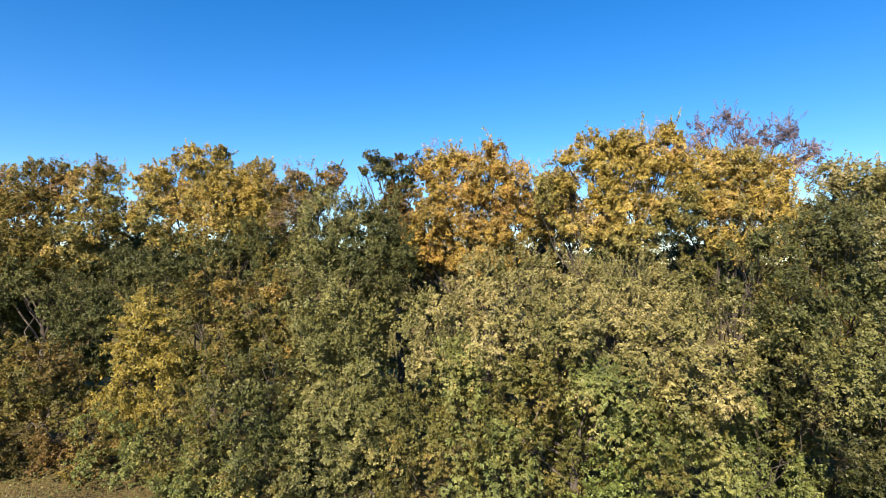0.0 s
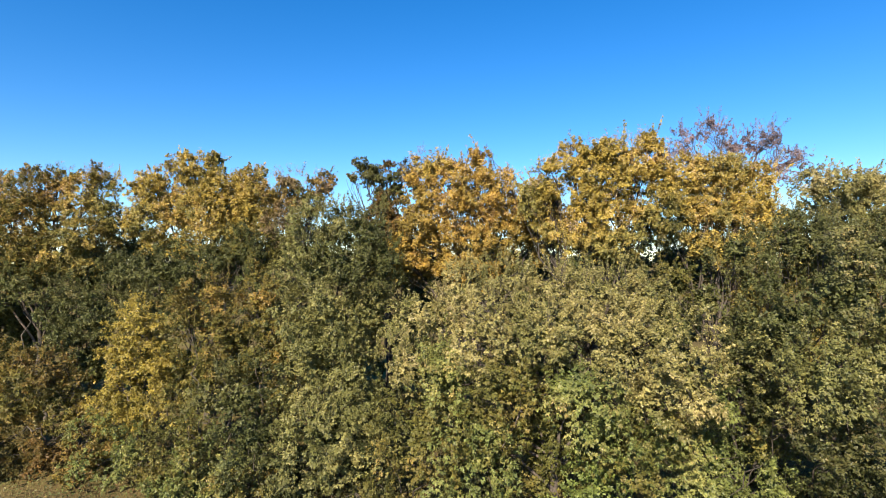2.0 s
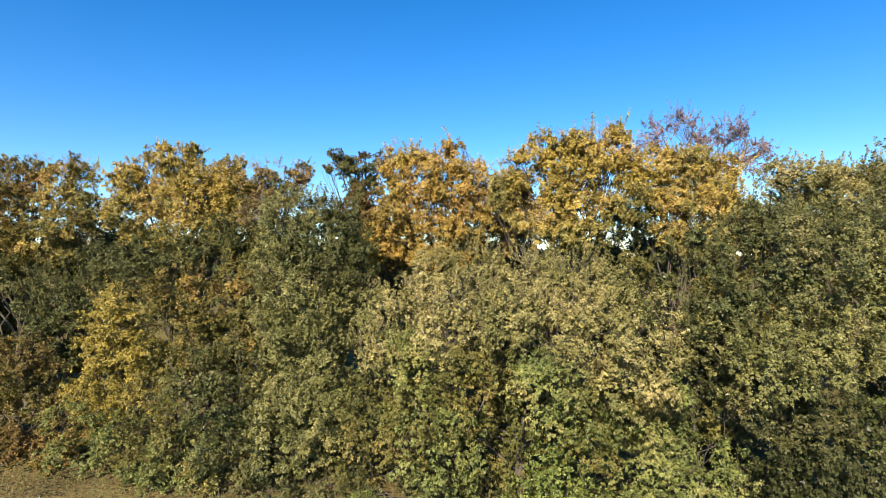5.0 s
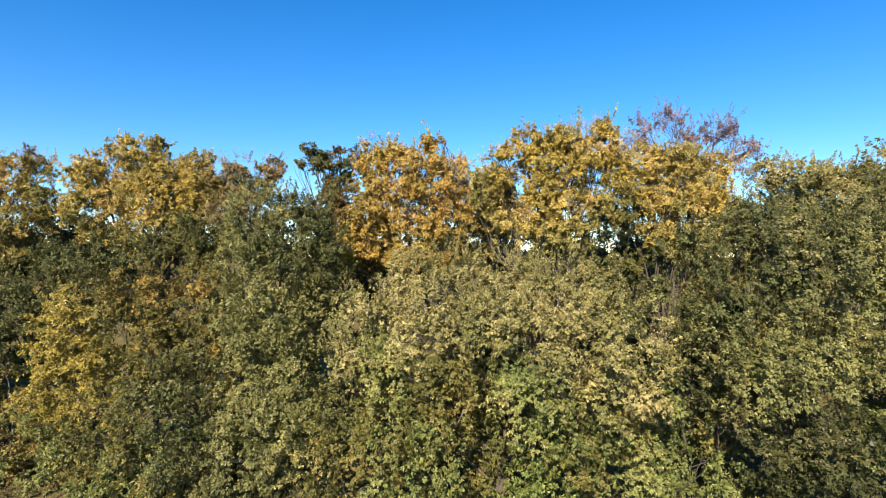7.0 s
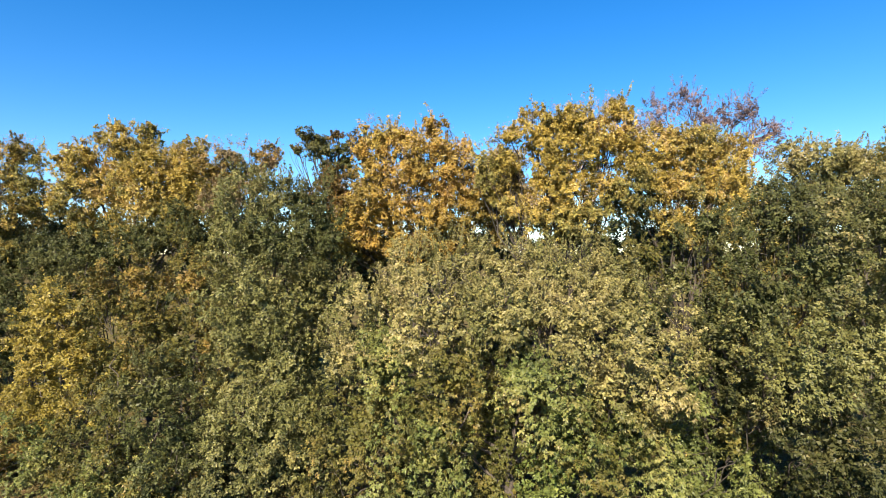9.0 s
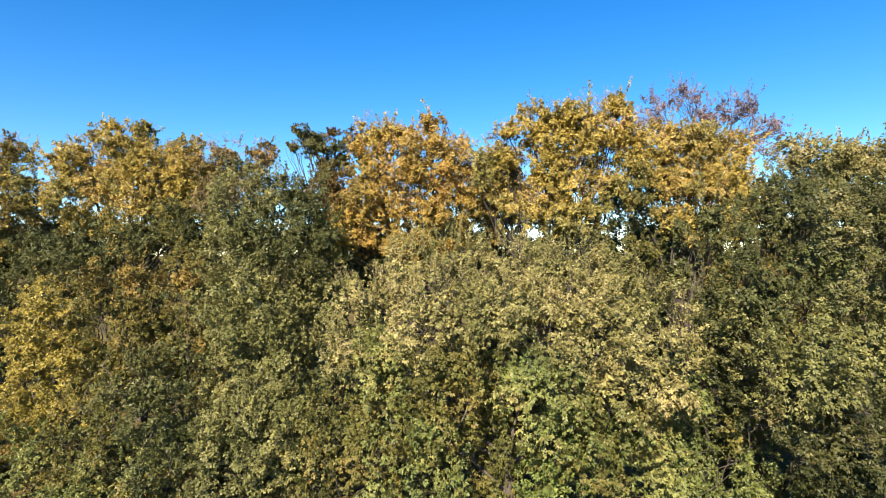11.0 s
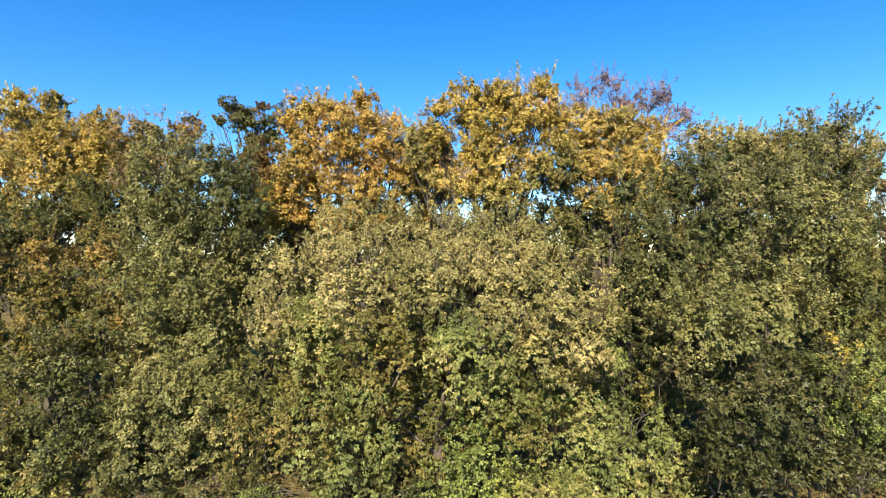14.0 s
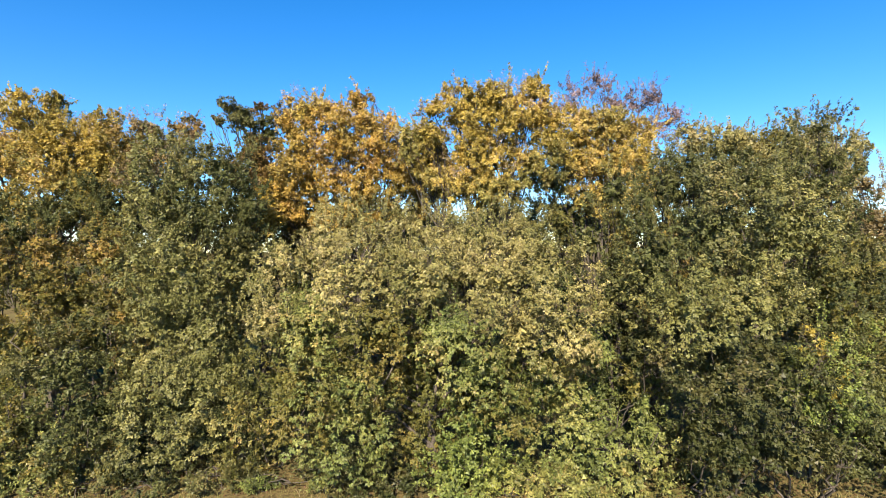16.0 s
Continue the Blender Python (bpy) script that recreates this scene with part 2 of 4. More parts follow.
def tree(name, label, category, leaves, base, lobes, leaf=0.10, dense=1.0, lift=0.3, thick=0.14, fork=0.35, stems=1, inner=0.08, core=1.0, cleaf=0.085, per=18, shoots=7, puff=0.26, holes=-0.15, loose=0.75, gap=-0.3, wisps=0.5, twigs=1.0, drape=1.0, fringe=0.0, group=""):
    """A tree or shrub: a trunk (or several stems), a limb to each lobe of the crown, twigs, and leaves on shoots that
    stand out of the lobes. drape: under 1 the boughs hang in upright folds. lobes: x, y, z, half-width, half-height in metres. lift: how far shoots turn up (minus: hang)."""
    global rng
    rng = np.random.default_rng(int(1000 + 137 * abs(base[0]) + 1013 * abs(base[1])) + len(lobes))
    leaf *= 0.72
    bark = MAUVE_BARK if "mauve" in leaves else BARK
    bx, by = base
    bz = float(swell(np.float64(bx), np.float64(by))) - 0.05
    org = np.array([bx, by, bz])
    top = new(name)
    top.location = org
    tagged(top, label, category, group)
    L = np.array(lobes, float)
    C, RH, RV = L[:, :3] - org, L[:, 3], L[:, 4]
    height = (C[:, 2] + RV).max()

    # wood
    crotch = np.array([0, 0, height * fork])
    heart = C[:, :2].mean(0)
    crotch[:2] = heart * 0.35
    feet = [np.zeros(3)] if stems == 1 else [np.array([math.cos(k * 2.4) * 0.3, math.sin(k * 2.4) * 0.3, 0]) for k in range(stems)]
    for k, foot in enumerate(feet):
        tip = crotch if stems == 1 else np.array([*(heart * 0.5 + foot[:2] * 3), height * fork * (0.8 + 0.2 * (k % 3))])
        path = bent(foot, tip, 0.06, 9)
        v, f = tube(path, np.linspace(thick, thick * (0.72 if stems == 1 else 0.35), 9) * (1 + 0.5 * np.exp(-np.arange(9) * 1.2)), 10)
        ob = raw_mesh("trunk" if stems == 1 else "stem", v, f, bark, True)
        ob.parent = top
        feet[k] = (path, tip)
    tv, tf, tn = [], [], 0
    hues = leaves.split("/")
    rank = np.argsort(np.argsort(-C[:, 2])) / max(1, len(C) - 1)
    for low, c, rh, rv in zip(rank, C, RH, RV):
        # a second leaf colour takes some boughs, the lower ones first
        hue = hues[-1] if rng.random() < 0.15 + 0.55 * low else hues[0]
        R = np.array([rh, rh, rv])
        skin = np.maximum(R - 0.5 * puff, 0.5 * R)
        path, tip = feet[int(rng.integers(len(feet)))]
        a = path[-1] if rng.random() < 0.6 else path[int(rng.integers(5, 9))]
        end = c + np.array([0, 0, rv * 0.35])
        lp = bent(a, end, 0.05 * np.linalg.norm(end - a) ** 0.5, 9, rise=0.04 * np.linalg.norm(end - a))
        v, f = tube(lp, np.linspace(thick * (0.24 + 0.12 * min(1.5, rh)), 0.012, 9), 7)
        limb = raw_mesh("limb", v, f, bark, True)
        limb.parent = top
        for _ in range(int((6 + 6 * rh) * twigs)):
            e0 = lp[int(rng.integers(4, 9))]
            e = c + unit(rng.normal(0, 1, 3) + np.array([0, 0, 0.3])) * R * rng.uniform(0.7, 1.0)
            v, f = tube(bent(e0, e, 0.05, 6), np.linspace(0.014, 0.004, 6), 4)
            tv.append(v), tf.append(f + tn)
            tn += len(v)

        # puffs on the lobe's skin, left out where they lie deep in another lobe
        area = 4 * np.pi * ((rh * rh) ** 1.6 / 3 + 2 * (rh * rv) ** 1.6 / 3) ** (1 / 1.6)
        n = max(6, int(area * 10.0 * dense))
        d = unit(rng.normal(0, 1, (n, 3)))
        rad = np.where(rng.random(n) < inner, rng.uniform(0.35, 0.75, n), rng.uniform(0.86, 1.04, n))
        P, O = c + d * skin * rad[:, None], unit(d / R)
        # hollows and bulges of the foliage, over about a metre and over a third of that
        lump = np.array([noise.noise(Vector(w) * 0.85) + 0.6 * noise.noise(Vector(w) * 2.1) for w in (P + org) * np.array([1 + 0.35 * (1 - drape), 1 + 0.35 * (1 - drape), drape])])
        P = P + O * (1.3 * loose * np.minimum(rh, 1.0) * lump)[:, None]
        deep = np.zeros(n, bool)
        for c2, rh2, rv2 in zip(C, RH, RV):
            deep |= np.linalg.norm((P - c2) / np.array([rh2, rh2, rv2]), axis=1) < 0.6
        # fuller on the open, sunny side than towards the inside of the wood
        full = np.clip(0.75 - 0.75 * O[:, 1] + 0.25 * O[:, 2], 0.16, 1.0) > rng.random(n)
        keep = full & (lump > (gap if rh > 0.5 else -9.0)) & (~deep | (rng.random(n) < 0.3)) & (P[:, 2] > 0.15)
        P, O = P[keep], O[keep]
        if not len(P):
            continue
        pr = puff * rng.uniform(0.6, 1.25, len(P)) * min(1.0, 0.45 + 0.6 * min(rh, rv))

        # each spray is a fan: bunches of leaves to both sides of a branchlet that leans out of the lobe
        z3 = np.array([0, 0, 1.0])
        tang = rng.normal(0, 1, P.shape)
        tang -= O * (tang * O).sum(1, keepdims=True)
        A = unit(O * 0.6 + z3 * lift + unit(tang) * 0.5)
        B = unit(np.cross(A, unit(O * 0.6 + z3 * 0.6 + rng.normal(0, 0.3, P.shape))))
        F = np.cross(B, A)
        F *= np.where((F * O).sum(1, keepdims=True) < 0, -1.0, 1.0)
        q = np.repeat(np.arange(len(P)), shoots)
        n = len(q)
        s = np.tile(np.linspace(0.0, 1.0, shoots), len(P))
        hand = np.tile(np.where(np.arange(shoots) % 2 == 0, 1.0, -1.0), len(P))
        reach = pr[q] * hand * (1.0 - 0.75 * s) * rng.uniform(0.3, 1.0, n)
        Q = P[q] + A[q] * ((s - 0.3) * 2.3 * pr[q])[:, None] + B[q] * reach[:, None] + rng.normal(0, 0.035, (n, 3))
        Q[:, 2] -= 0.35 * pr[q] * s ** 2
        # small dark holes between the bunches
        hole = np.array([noise.noise(Vector(w)) for w in (Q + org) * np.array([2.3, 2.3, 2.3 * (0.5 + 0.5 * drape)])])
        Q, q = Q[hole > holes], q[hole > holes]
        n = len(q)
        bunch = rng.uniform(0.7, 1.25, n)
        # a bunch: leaves fanned round a shoot tip, tips drooping, blades turned to the open
        k = np.repeat(np.arange(n), per)
        m = len(k)
        out = unit(O[q] * 0.7 + F[q] * 0.2 + z3 * 0.18 + rng.normal(0, 0.3, (n, 3)))
        D = unit(rng.normal(0, 1, (m, 3)) + 0.55 * A[q][k] + 0.35 * O[q][k])
        ax = unit(D + np.array([0, 0, -0.3 - 0.5 * (1 - drape)]))
        p = Q[k] + D * (bunch[k] * leaf * rng.uniform(0.1, 1.3, m))[:, None]
        nm = unit(out[k] + 0.6 * D + rng.normal(0, 0.3, (m, 3)))
        if wisps and rh > 0.28:
            # long thin shoots with few leaves, standing out of the lobe's upper side
            w = int(wisps * rh * 14)
            d = unit(rng.normal(0, 1, (w, 3)) * np.array([1, 1, 0.5]) + np.array([0, 0, 0.9]))
            a0 = c + d * R * 0.95
            dirs = unit(d * 0.5 + np.array([0, 0, 0.8]) + rng.normal(0, 0.25, (w, 3)))
            wl_ = rng.uniform(0.3, 0.75, w)
            for a1, dd, l1 in zip(a0, dirs, wl_):
                v, f = tube(bent(a1, a1 + dd * l1, 0.015, 4), np.linspace(0.004, 0.002, 4), 3)
                tv.append(v), tf.append(f + tn)
                tn += len(v)
            kk = np.repeat(np.arange(w), 56)
            tt = rng.uniform(0, 1, len(kk))
            p = np.concatenate([p, a0[kk] + dirs[kk] * (tt * wl_[kk])[:, None] + rng.normal(0, 0.025, (len(kk), 3))])
            ax = np.concatenate([ax, unit(dirs[kk] * 0.9 + rng.normal(0, 0.5, (len(kk), 3)))])
            nm = np.concatenate([nm, unit(d[kk] * 0.6 + rng.normal(0, 0.6, (len(kk), 3)))])
        size = leaf * rng.uniform(0.75, 1.3, len(p))
        size[m:] *= 0.85
        ok = p[:, 2] > 0.05 + size
        wide = size * rng.uniform(0.6, 0.95, len(p))
        v, f = leaf_mesh(p[ok], ax[ok], nm[ok], size[ok], wide[ok])
        # older, larger leaves in the shade inside the lobe
        n = int(area * 80 * core)
        d = unit(rng.normal(0, 1, (n, 3)))
        p = c + d * skin * rng.uniform(0.2, 0.6, (n, 1))
        p = p[p[:, 2] > 0.3]
        n = len(p)
        size = rng.uniform(0.9, 1.4, n) * cleaf
        v2, f2 = leaf_mesh(p, unit(rng.normal(0, 1, (n, 3))), unit(rng.normal(0, 1, (n, 3)) + np.array([0, -0.5, 0.6])), size, size * 0.85)
        v, f = np.concatenate([v, v2]), np.concatenate([f, f2 + len(v)])
        if fringe and rh > 0.15:
            # a thin haze of bare twig tips with the last small leaves, round the top of the crown
            w = max(2, int(fringe * rh * 24))
            d = unit(rng.normal(0, 1, (w, 3)) * np.array([1, 0.8, 0.5]) + np.array([0, 0.3, 0.9]))
            a0 = c + d * R * 0.9
            dirs = unit(d * 0.7 + np.array([0, 0, 0.55]) + rng.normal(0, 0.3, (w, 3)))
            far = rng.uniform(0.2, 0.5, w)
            for a1, dd, l1 in zip(a0, dirs, far):
                v3, f3 = tube(bent(a1, a1 + dd * l1, 0.02, 3), np.linspace(0.0035, 0.0015, 3), 3)
                tv.append(v3), tf.append(f3 + tn)
                tn += len(v3)
            kk = np.repeat(np.arange(w), 20)
            pf = a0[kk] + dirs[kk] * (rng.uniform(0.1, 1.05, len(kk)) * far[kk])[:, None] + rng.normal(0, 0.045, (len(kk), 3))
            sf = rng.uniform(0.03, 0.055, len(kk))
            v3, f3 = leaf_mesh(pf, unit(dirs[kk] * 0.4 + rng.normal(0, 0.7, (len(kk), 3))), unit(rng.normal(0, 1, (len(kk), 3))), sf, sf * 0.8)
            tips = raw_mesh("tip_foliage", v3, f3, LEAF["tan"])
            tips.parent = limb
            tagged(tips, "sparse pinkish-tan leaves on thin twig tips", kind="stuff")
        ob = raw_mesh("foliage", v, f, LEAF[hue])
        ob.parent = limb
        tagged(ob, kind="stuff")
    ob = raw_mesh("brushwood", np.concatenate(tv), np.concatenate(tf), bark, True)
    ob.parent = top
    tagged(ob, kind="stuff")
    return top

tree('autumn_tree', 'tall tree with golden-brown autumn leaves, thinning at the top', 'tree', 'gold/brown', (-18.5, 24.5),
     [(-20.00, 23.94, 9.69, 1.15, 1.53), (-18.08, 23.93, 10.08, 1.40, 1.28), (-17.19, 23.91, 10.76, 0.66, 0.66), (-15.66, 23.93, 10.08, 1.02, 1.15),
      (-15.41, 23.90, 11.12, 0.61, 0.41), (-14.69, 23.91, 10.87, 0.36, 0.36), (-18.47, 23.98, 7.91, 1.79, 1.53), (-16.17, 23.98, 7.91, 1.40, 1.53),
      (-21.78, 23.94, 9.44, 2.04, 1.79), (-16.94, 23.89, 11.40, 0.23, 0.26), (-20.25, 23.90, 11.07, 0.31, 0.31), (-14.75, 23.96, 8.95, 0.75, 0.85),
      (-21.53, 24.00, 7.14, 2.04, 1.79)], leaf=0.105, dense=0.8, holes=-0.3, fringe=1.0, gap=-0.65, loose=0.5)

tree('autumn_tree', 'tall spreading tree with yellow and tan autumn leaves', 'tree', 'gold/amber', (-10.3, 24.0),
     [(-12.34, 23.41, 10.59, 0.87, 0.80), (-10.71, 23.40, 11.31, 0.90, 0.65), (-9.79, 23.39, 11.68, 0.32, 0.30), (-8.97, 23.43, 10.09, 1.50, 1.05),
      (-7.97, 23.40, 11.01, 0.50, 0.40), (-12.09, 23.45, 9.34, 1.25, 0.80), (-9.59, 23.46, 8.76, 1.37, 0.95), (-7.59, 23.45, 9.39, 0.80, 0.87),
      (-10.84, 23.43, 10.01, 0.95, 0.95), (-8.59, 23.47, 8.64, 1.25, 1.00), (-11.84, 23.48, 7.89, 1.00, 0.65), (-13.39, 23.46, 9.01, 0.55, 0.40)], leaf=0.1, dense=1.4, holes=-0.3, fringe=1.0, gap=-0.65, loose=0.5)

tree('autumn_tree', 'small thin-crowned tree with rust-brown leaves', 'tree', 'rust/brown', (-5.6, 22.0),
     [(-5.85, 21.41, 10.55, 0.64, 0.39), (-4.78, 21.41, 10.55, 0.69, 0.25), (-4.16, 21.42, 10.26, 0.30, 0.23), (-5.58, 21.44, 9.76, 0.50, 0.71),
      (-5.80, 21.46, 8.84, 1.10, 0.78), (-6.49, 21.43, 9.87, 0.55, 0.55), (-4.95, 21.43, 10.0, 0.5, 0.45), (-4.45, 21.42, 10.15, 0.38, 0.3), (-5.0, 21.45, 9.3, 0.55, 0.6)], leaf=0.085, dense=1.7, wisps=0.2, loose=0.4, fork=0.7, fringe=0.8)

tree('sparse_tree', 'dark sparse tree with few brown leaves and bare limbs showing', 'tree', 'moss/umber', (-1.6, 20.0),
     [(-2.57, 19.41, 10.76, 0.44, 0.29), (-1.95, 19.42, 10.33, 0.62, 0.37), (-1.55, 19.40, 10.89, 0.21, 0.27), (-1.70, 19.44, 9.50, 0.60, 0.70),
      (-1.28, 19.43, 10.02, 0.46, 0.48), (-2.88, 19.42, 10.31, 0.33, 0.17), (-1.22, 19.48, 8.15, 0.70, 0.97), (-1.64, 19.46, 8.77, 0.81, 0.95),
      (-1.02, 19.50, 7.32, 0.81, 0.97), (-0.81, 19.42, 10.39, 0.37, 0.64), (-2.25, 19.41, 10.45, 0.4, 0.28), (-1.95, 19.42, 9.85, 0.36, 0.4), (-1.5, 19.41, 10.35, 0.34, 0.36), (-2.05, 19.43, 9.3, 0.35, 0.45)], leaf=0.085, dense=1.7, wisps=0, loose=0.4, fork=0.74)

tree('autumn_tree', 'tall tree with bright orange-gold autumn leaves', 'tree', 'orange/amber', (1.6, 19.0),
     [(0.12, 18.41, 10.49, 0.63, 0.51), (-0.37, 18.44, 9.67, 0.59, 0.79), (1.73, 18.41, 10.69, 0.33, 0.47), (2.14, 18.40, 10.98, 0.12, 0.22),
      (1.44, 18.40, 11.16, 0.12, 0.20), (-0.47, 18.40, 10.88, 0.20, 0.20), (1.00, 18.44, 9.67, 0.94, 0.94), (2.28, 18.44, 9.57, 0.83, 0.88),
      (0.02, 18.47, 8.29, 1.02, 0.98), (1.89, 18.48, 8.00, 1.02, 0.98), (2.91, 18.42, 10.18, 0.26, 0.20), (3.62, 18.48, 8.09, 0.67, 1.10),
      (-1.26, 18.49, 7.50, 0.59, 0.79), (0.31, 18.50, 7.11, 0.75, 0.55), (2.97, 18.46, 8.58, 0.59, 0.98), (1.30, 18.51, 6.91, 0.79, 0.43),
      (3.95, 18.44, 9.37, 0.47, 0.67), (4.44, 18.45, 9.27, 0.47, 0.71), (4.60, 18.46, 8.58, 0.51, 0.71)], leaf=0.088, dense=1.7, holes=-0.3, fringe=1.0, gap=-0.65, loose=0.5)

tree('autumn_tree', 'tall tree with deep yellow leaves and olive lower boughs', 'tree', 'amber/gold', (5.3, 17.4),
     [(4.89, 16.72, 10.38, 0.68, 0.54), (5.73, 16.71, 10.74, 0.57, 0.41), (7.07, 16.70, 10.87, 0.48, 0.41), (6.36, 16.73, 10.01, 0.98, 0.71),
      (4.57, 16.70, 10.92, 0.14, 0.18), (3.86, 16.72, 10.17, 0.36, 0.23), (3.05, 16.75, 9.24, 0.46, 0.54), (7.61, 16.74, 9.60, 0.50, 0.71),
      (4.93, 16.78, 7.90, 0.89, 0.36), (5.28, 16.76, 8.89, 0.98, 0.64), (3.68, 16.74, 9.33, 0.50, 0.45), (7.07, 16.76, 8.80, 0.80, 0.68),
      (3.86, 16.77, 8.35, 0.50, 0.68), (5.91, 16.78, 7.99, 0.98, 0.39), (4.23, 17.28, 8.11, 0.63, 0.81), (3.42, 17.25, 9.03, 0.51, 0.74),
      (5.11, 16.73, 9.71, 0.68, 0.68), (6.40, 16.72, 10.62, 0.55, 0.45), (7.05, 16.73, 10.25, 0.60, 0.50)], leaf=0.084, dense=1.8, holes=-0.3, fringe=1.0, gap=-0.65, loose=0.5)

tree('autumn_tree', 'tall tree with yellow leaves browning at the edges', 'tree', 'amber/gold', (10.3, 19.1),
     [(10.34, 18.42, 10.22, 1.08, 0.67), (9.20, 18.42, 10.41, 0.51, 0.51), (11.82, 18.43, 9.98, 0.49, 0.67), (10.14, 18.46, 8.78, 1.18, 0.67),
      (8.57, 18.44, 9.67, 0.59, 0.79), (10.93, 18.45, 9.27, 0.98, 0.79), (12.31, 18.48, 8.09, 0.79, 0.79), (9.36, 18.45, 9.27, 0.55, 0.71),
      (8.28, 18.47, 8.39, 0.88, 0.71), (10.14, 18.49, 7.74, 1.14, 0.59), (11.62, 18.46, 8.68, 0.69, 0.69)], leaf=0.084, dense=1.8, holes=-0.3, fringe=1.0, gap=-0.65, loose=0.5)

tree('bare_topped_tree', 'thin tree with purplish-brown twigs and few leaves', 'tree', 'mauve', (11.5, 20.0),
     [(10.49, 19.37, 12.11, 0.54, 0.25), (12.39, 19.38, 11.78, 0.54, 0.35), (9.45, 19.39, 11.61, 0.50, 0.29), (13.28, 19.41, 10.60, 0.50, 0.50),
      (11.31, 19.39, 11.43, 0.62, 0.37), (12.87, 19.39, 11.30, 0.31, 0.37), (13.80, 19.40, 10.99, 0.23, 0.25), (9.04, 19.40, 11.22, 0.27, 0.37)], leaf=0.058, dense=2.2, shoots=7, per=16, thick=0.1, fork=0.8, wisps=1.2, twigs=3.0, loose=0.9, puff=0.24, core=0.0, fringe=0.8)

tree('shrub', 'dark green understory thicket in shade', 'shrub', 'green', (4.2, 21.1),
     [(3.94, 20.50, 7.45, 1.00, 0.87), (4.49, 20.52, 6.69, 0.87, 0.65)], leaf=0.09, stems=3, thick=0.07, dense=0.55, wisps=0, group='thicket of green shrubs')

tree('shrub', 'dark green understory thicket in shade', 'shrub', 'green', (5.4, 21.1),
     [(4.92, 20.55, 5.38, 1.74, 1.31), (6.01, 20.53, 6.25, 1.52, 0.74)], leaf=0.09, stems=3, thick=0.07, dense=0.55, wisps=0, group='thicket of green shrubs')

tree('shrub', 'dark green understory thicket in shade', 'shrub', 'green', (8.6, 21.1),
     [(7.10, 20.50, 7.38, 1.09, 0.57), (8.63, 20.55, 5.38, 1.74, 1.31), (9.50, 20.50, 7.38, 1.52, 0.87)], leaf=0.09, stems=3, thick=0.07, dense=0.55, wisps=0, group='thicket of green shrubs')

# darker moss on the lower boughs paints in shade under the round crown
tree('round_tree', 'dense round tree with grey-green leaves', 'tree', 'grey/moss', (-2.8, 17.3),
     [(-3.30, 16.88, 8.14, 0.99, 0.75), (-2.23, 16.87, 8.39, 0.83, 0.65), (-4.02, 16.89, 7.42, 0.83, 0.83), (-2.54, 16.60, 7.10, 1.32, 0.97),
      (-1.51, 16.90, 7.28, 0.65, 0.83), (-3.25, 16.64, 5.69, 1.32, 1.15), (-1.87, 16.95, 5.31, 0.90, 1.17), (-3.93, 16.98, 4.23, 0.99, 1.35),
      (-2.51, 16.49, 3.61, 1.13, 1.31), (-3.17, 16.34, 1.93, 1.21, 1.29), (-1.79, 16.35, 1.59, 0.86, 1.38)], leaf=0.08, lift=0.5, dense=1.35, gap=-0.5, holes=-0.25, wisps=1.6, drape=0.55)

tree('broad_tree', 'broad domed tree with straw-green autumn leaves', 'tree', 'straw', (3.5, 14.7),
     [(1.07, 15.22, 6.25, 1.07, 0.73), (2.37, 15.32, 6.57, 0.91, 0.59), (3.65, 15.22, 6.41, 1.07, 0.58), (5.00, 14.92, 6.42, 1.05, 0.57),
      (5.91, 14.43, 6.14, 0.86, 0.58), (0.09, 14.64, 5.51, 0.85, 0.71), (1.70, 13.85, 5.44, 1.25, 0.82), (3.39, 13.55, 5.33, 1.22, 0.80),
      (4.85, 13.25, 5.37, 1.19, 0.79), (6.02, 13.05, 5.25, 0.77, 0.77), (-0.67, 14.48, 4.30, 0.58, 0.86), (6.47, 12.48, 4.24, 0.74, 0.74),
      (5.33, 12.58, 4.15, 0.93, 0.82)], leaf=0.072, lift=0.3, dense=1.35, wisps=1.7, drape=0.45)

tree('broad_tree', 'drooping tree with fern-green leaves, some turned tan', 'tree', 'fern/olive', (3.4, 14.3),
     [(0.54, 14.28, 4.22, 1.00, 1.00), (1.29, 14.21, 3.04, 1.05, 0.90), (3.06, 14.11, 2.92, 1.19, 0.89), (4.50, 13.10, 3.28, 1.05, 0.83),
      (5.93, 12.90, 3.34, 0.82, 0.82), (2.05, 13.28, 4.13, 1.07, 0.93), (3.65, 12.98, 4.06, 1.17, 0.90), (6.93, 12.48, 3.98, 0.47, 0.53),
      (-0.06, 14.52, 2.50, 1.01, 1.16), (1.43, 14.13, 2.18, 1.13, 1.13), (3.42, 15.05, 1.55, 1.35, 1.20), (4.78, 13.53, 2.24, 1.08, 1.08),
      (6.30, 13.42, 2.42, 0.93, 1.07), (7.38, 13.33, 2.31, 0.65, 0.93)], leaf=0.072, lift=-0.35, dense=1.35, drape=0.35, loose=0.85)

tree('bush', 'low mound of fresh light green leaves', 'bush', 'lime', (4.4, 14.2),
     [(4.36, 13.19, 1.88, 0.71, 0.97), (3.88, 13.48, 0.68, 0.82, 0.80), (5.05, 14.00, 0.45, 0.79, 0.84), (4.40, 13.70, 0.01, 0.95, 0.60)], leaf=0.074, lift=-0.1, stems=3, thick=0.03, gap=-9, loose=0.25, dense=1.2, wisps=0)

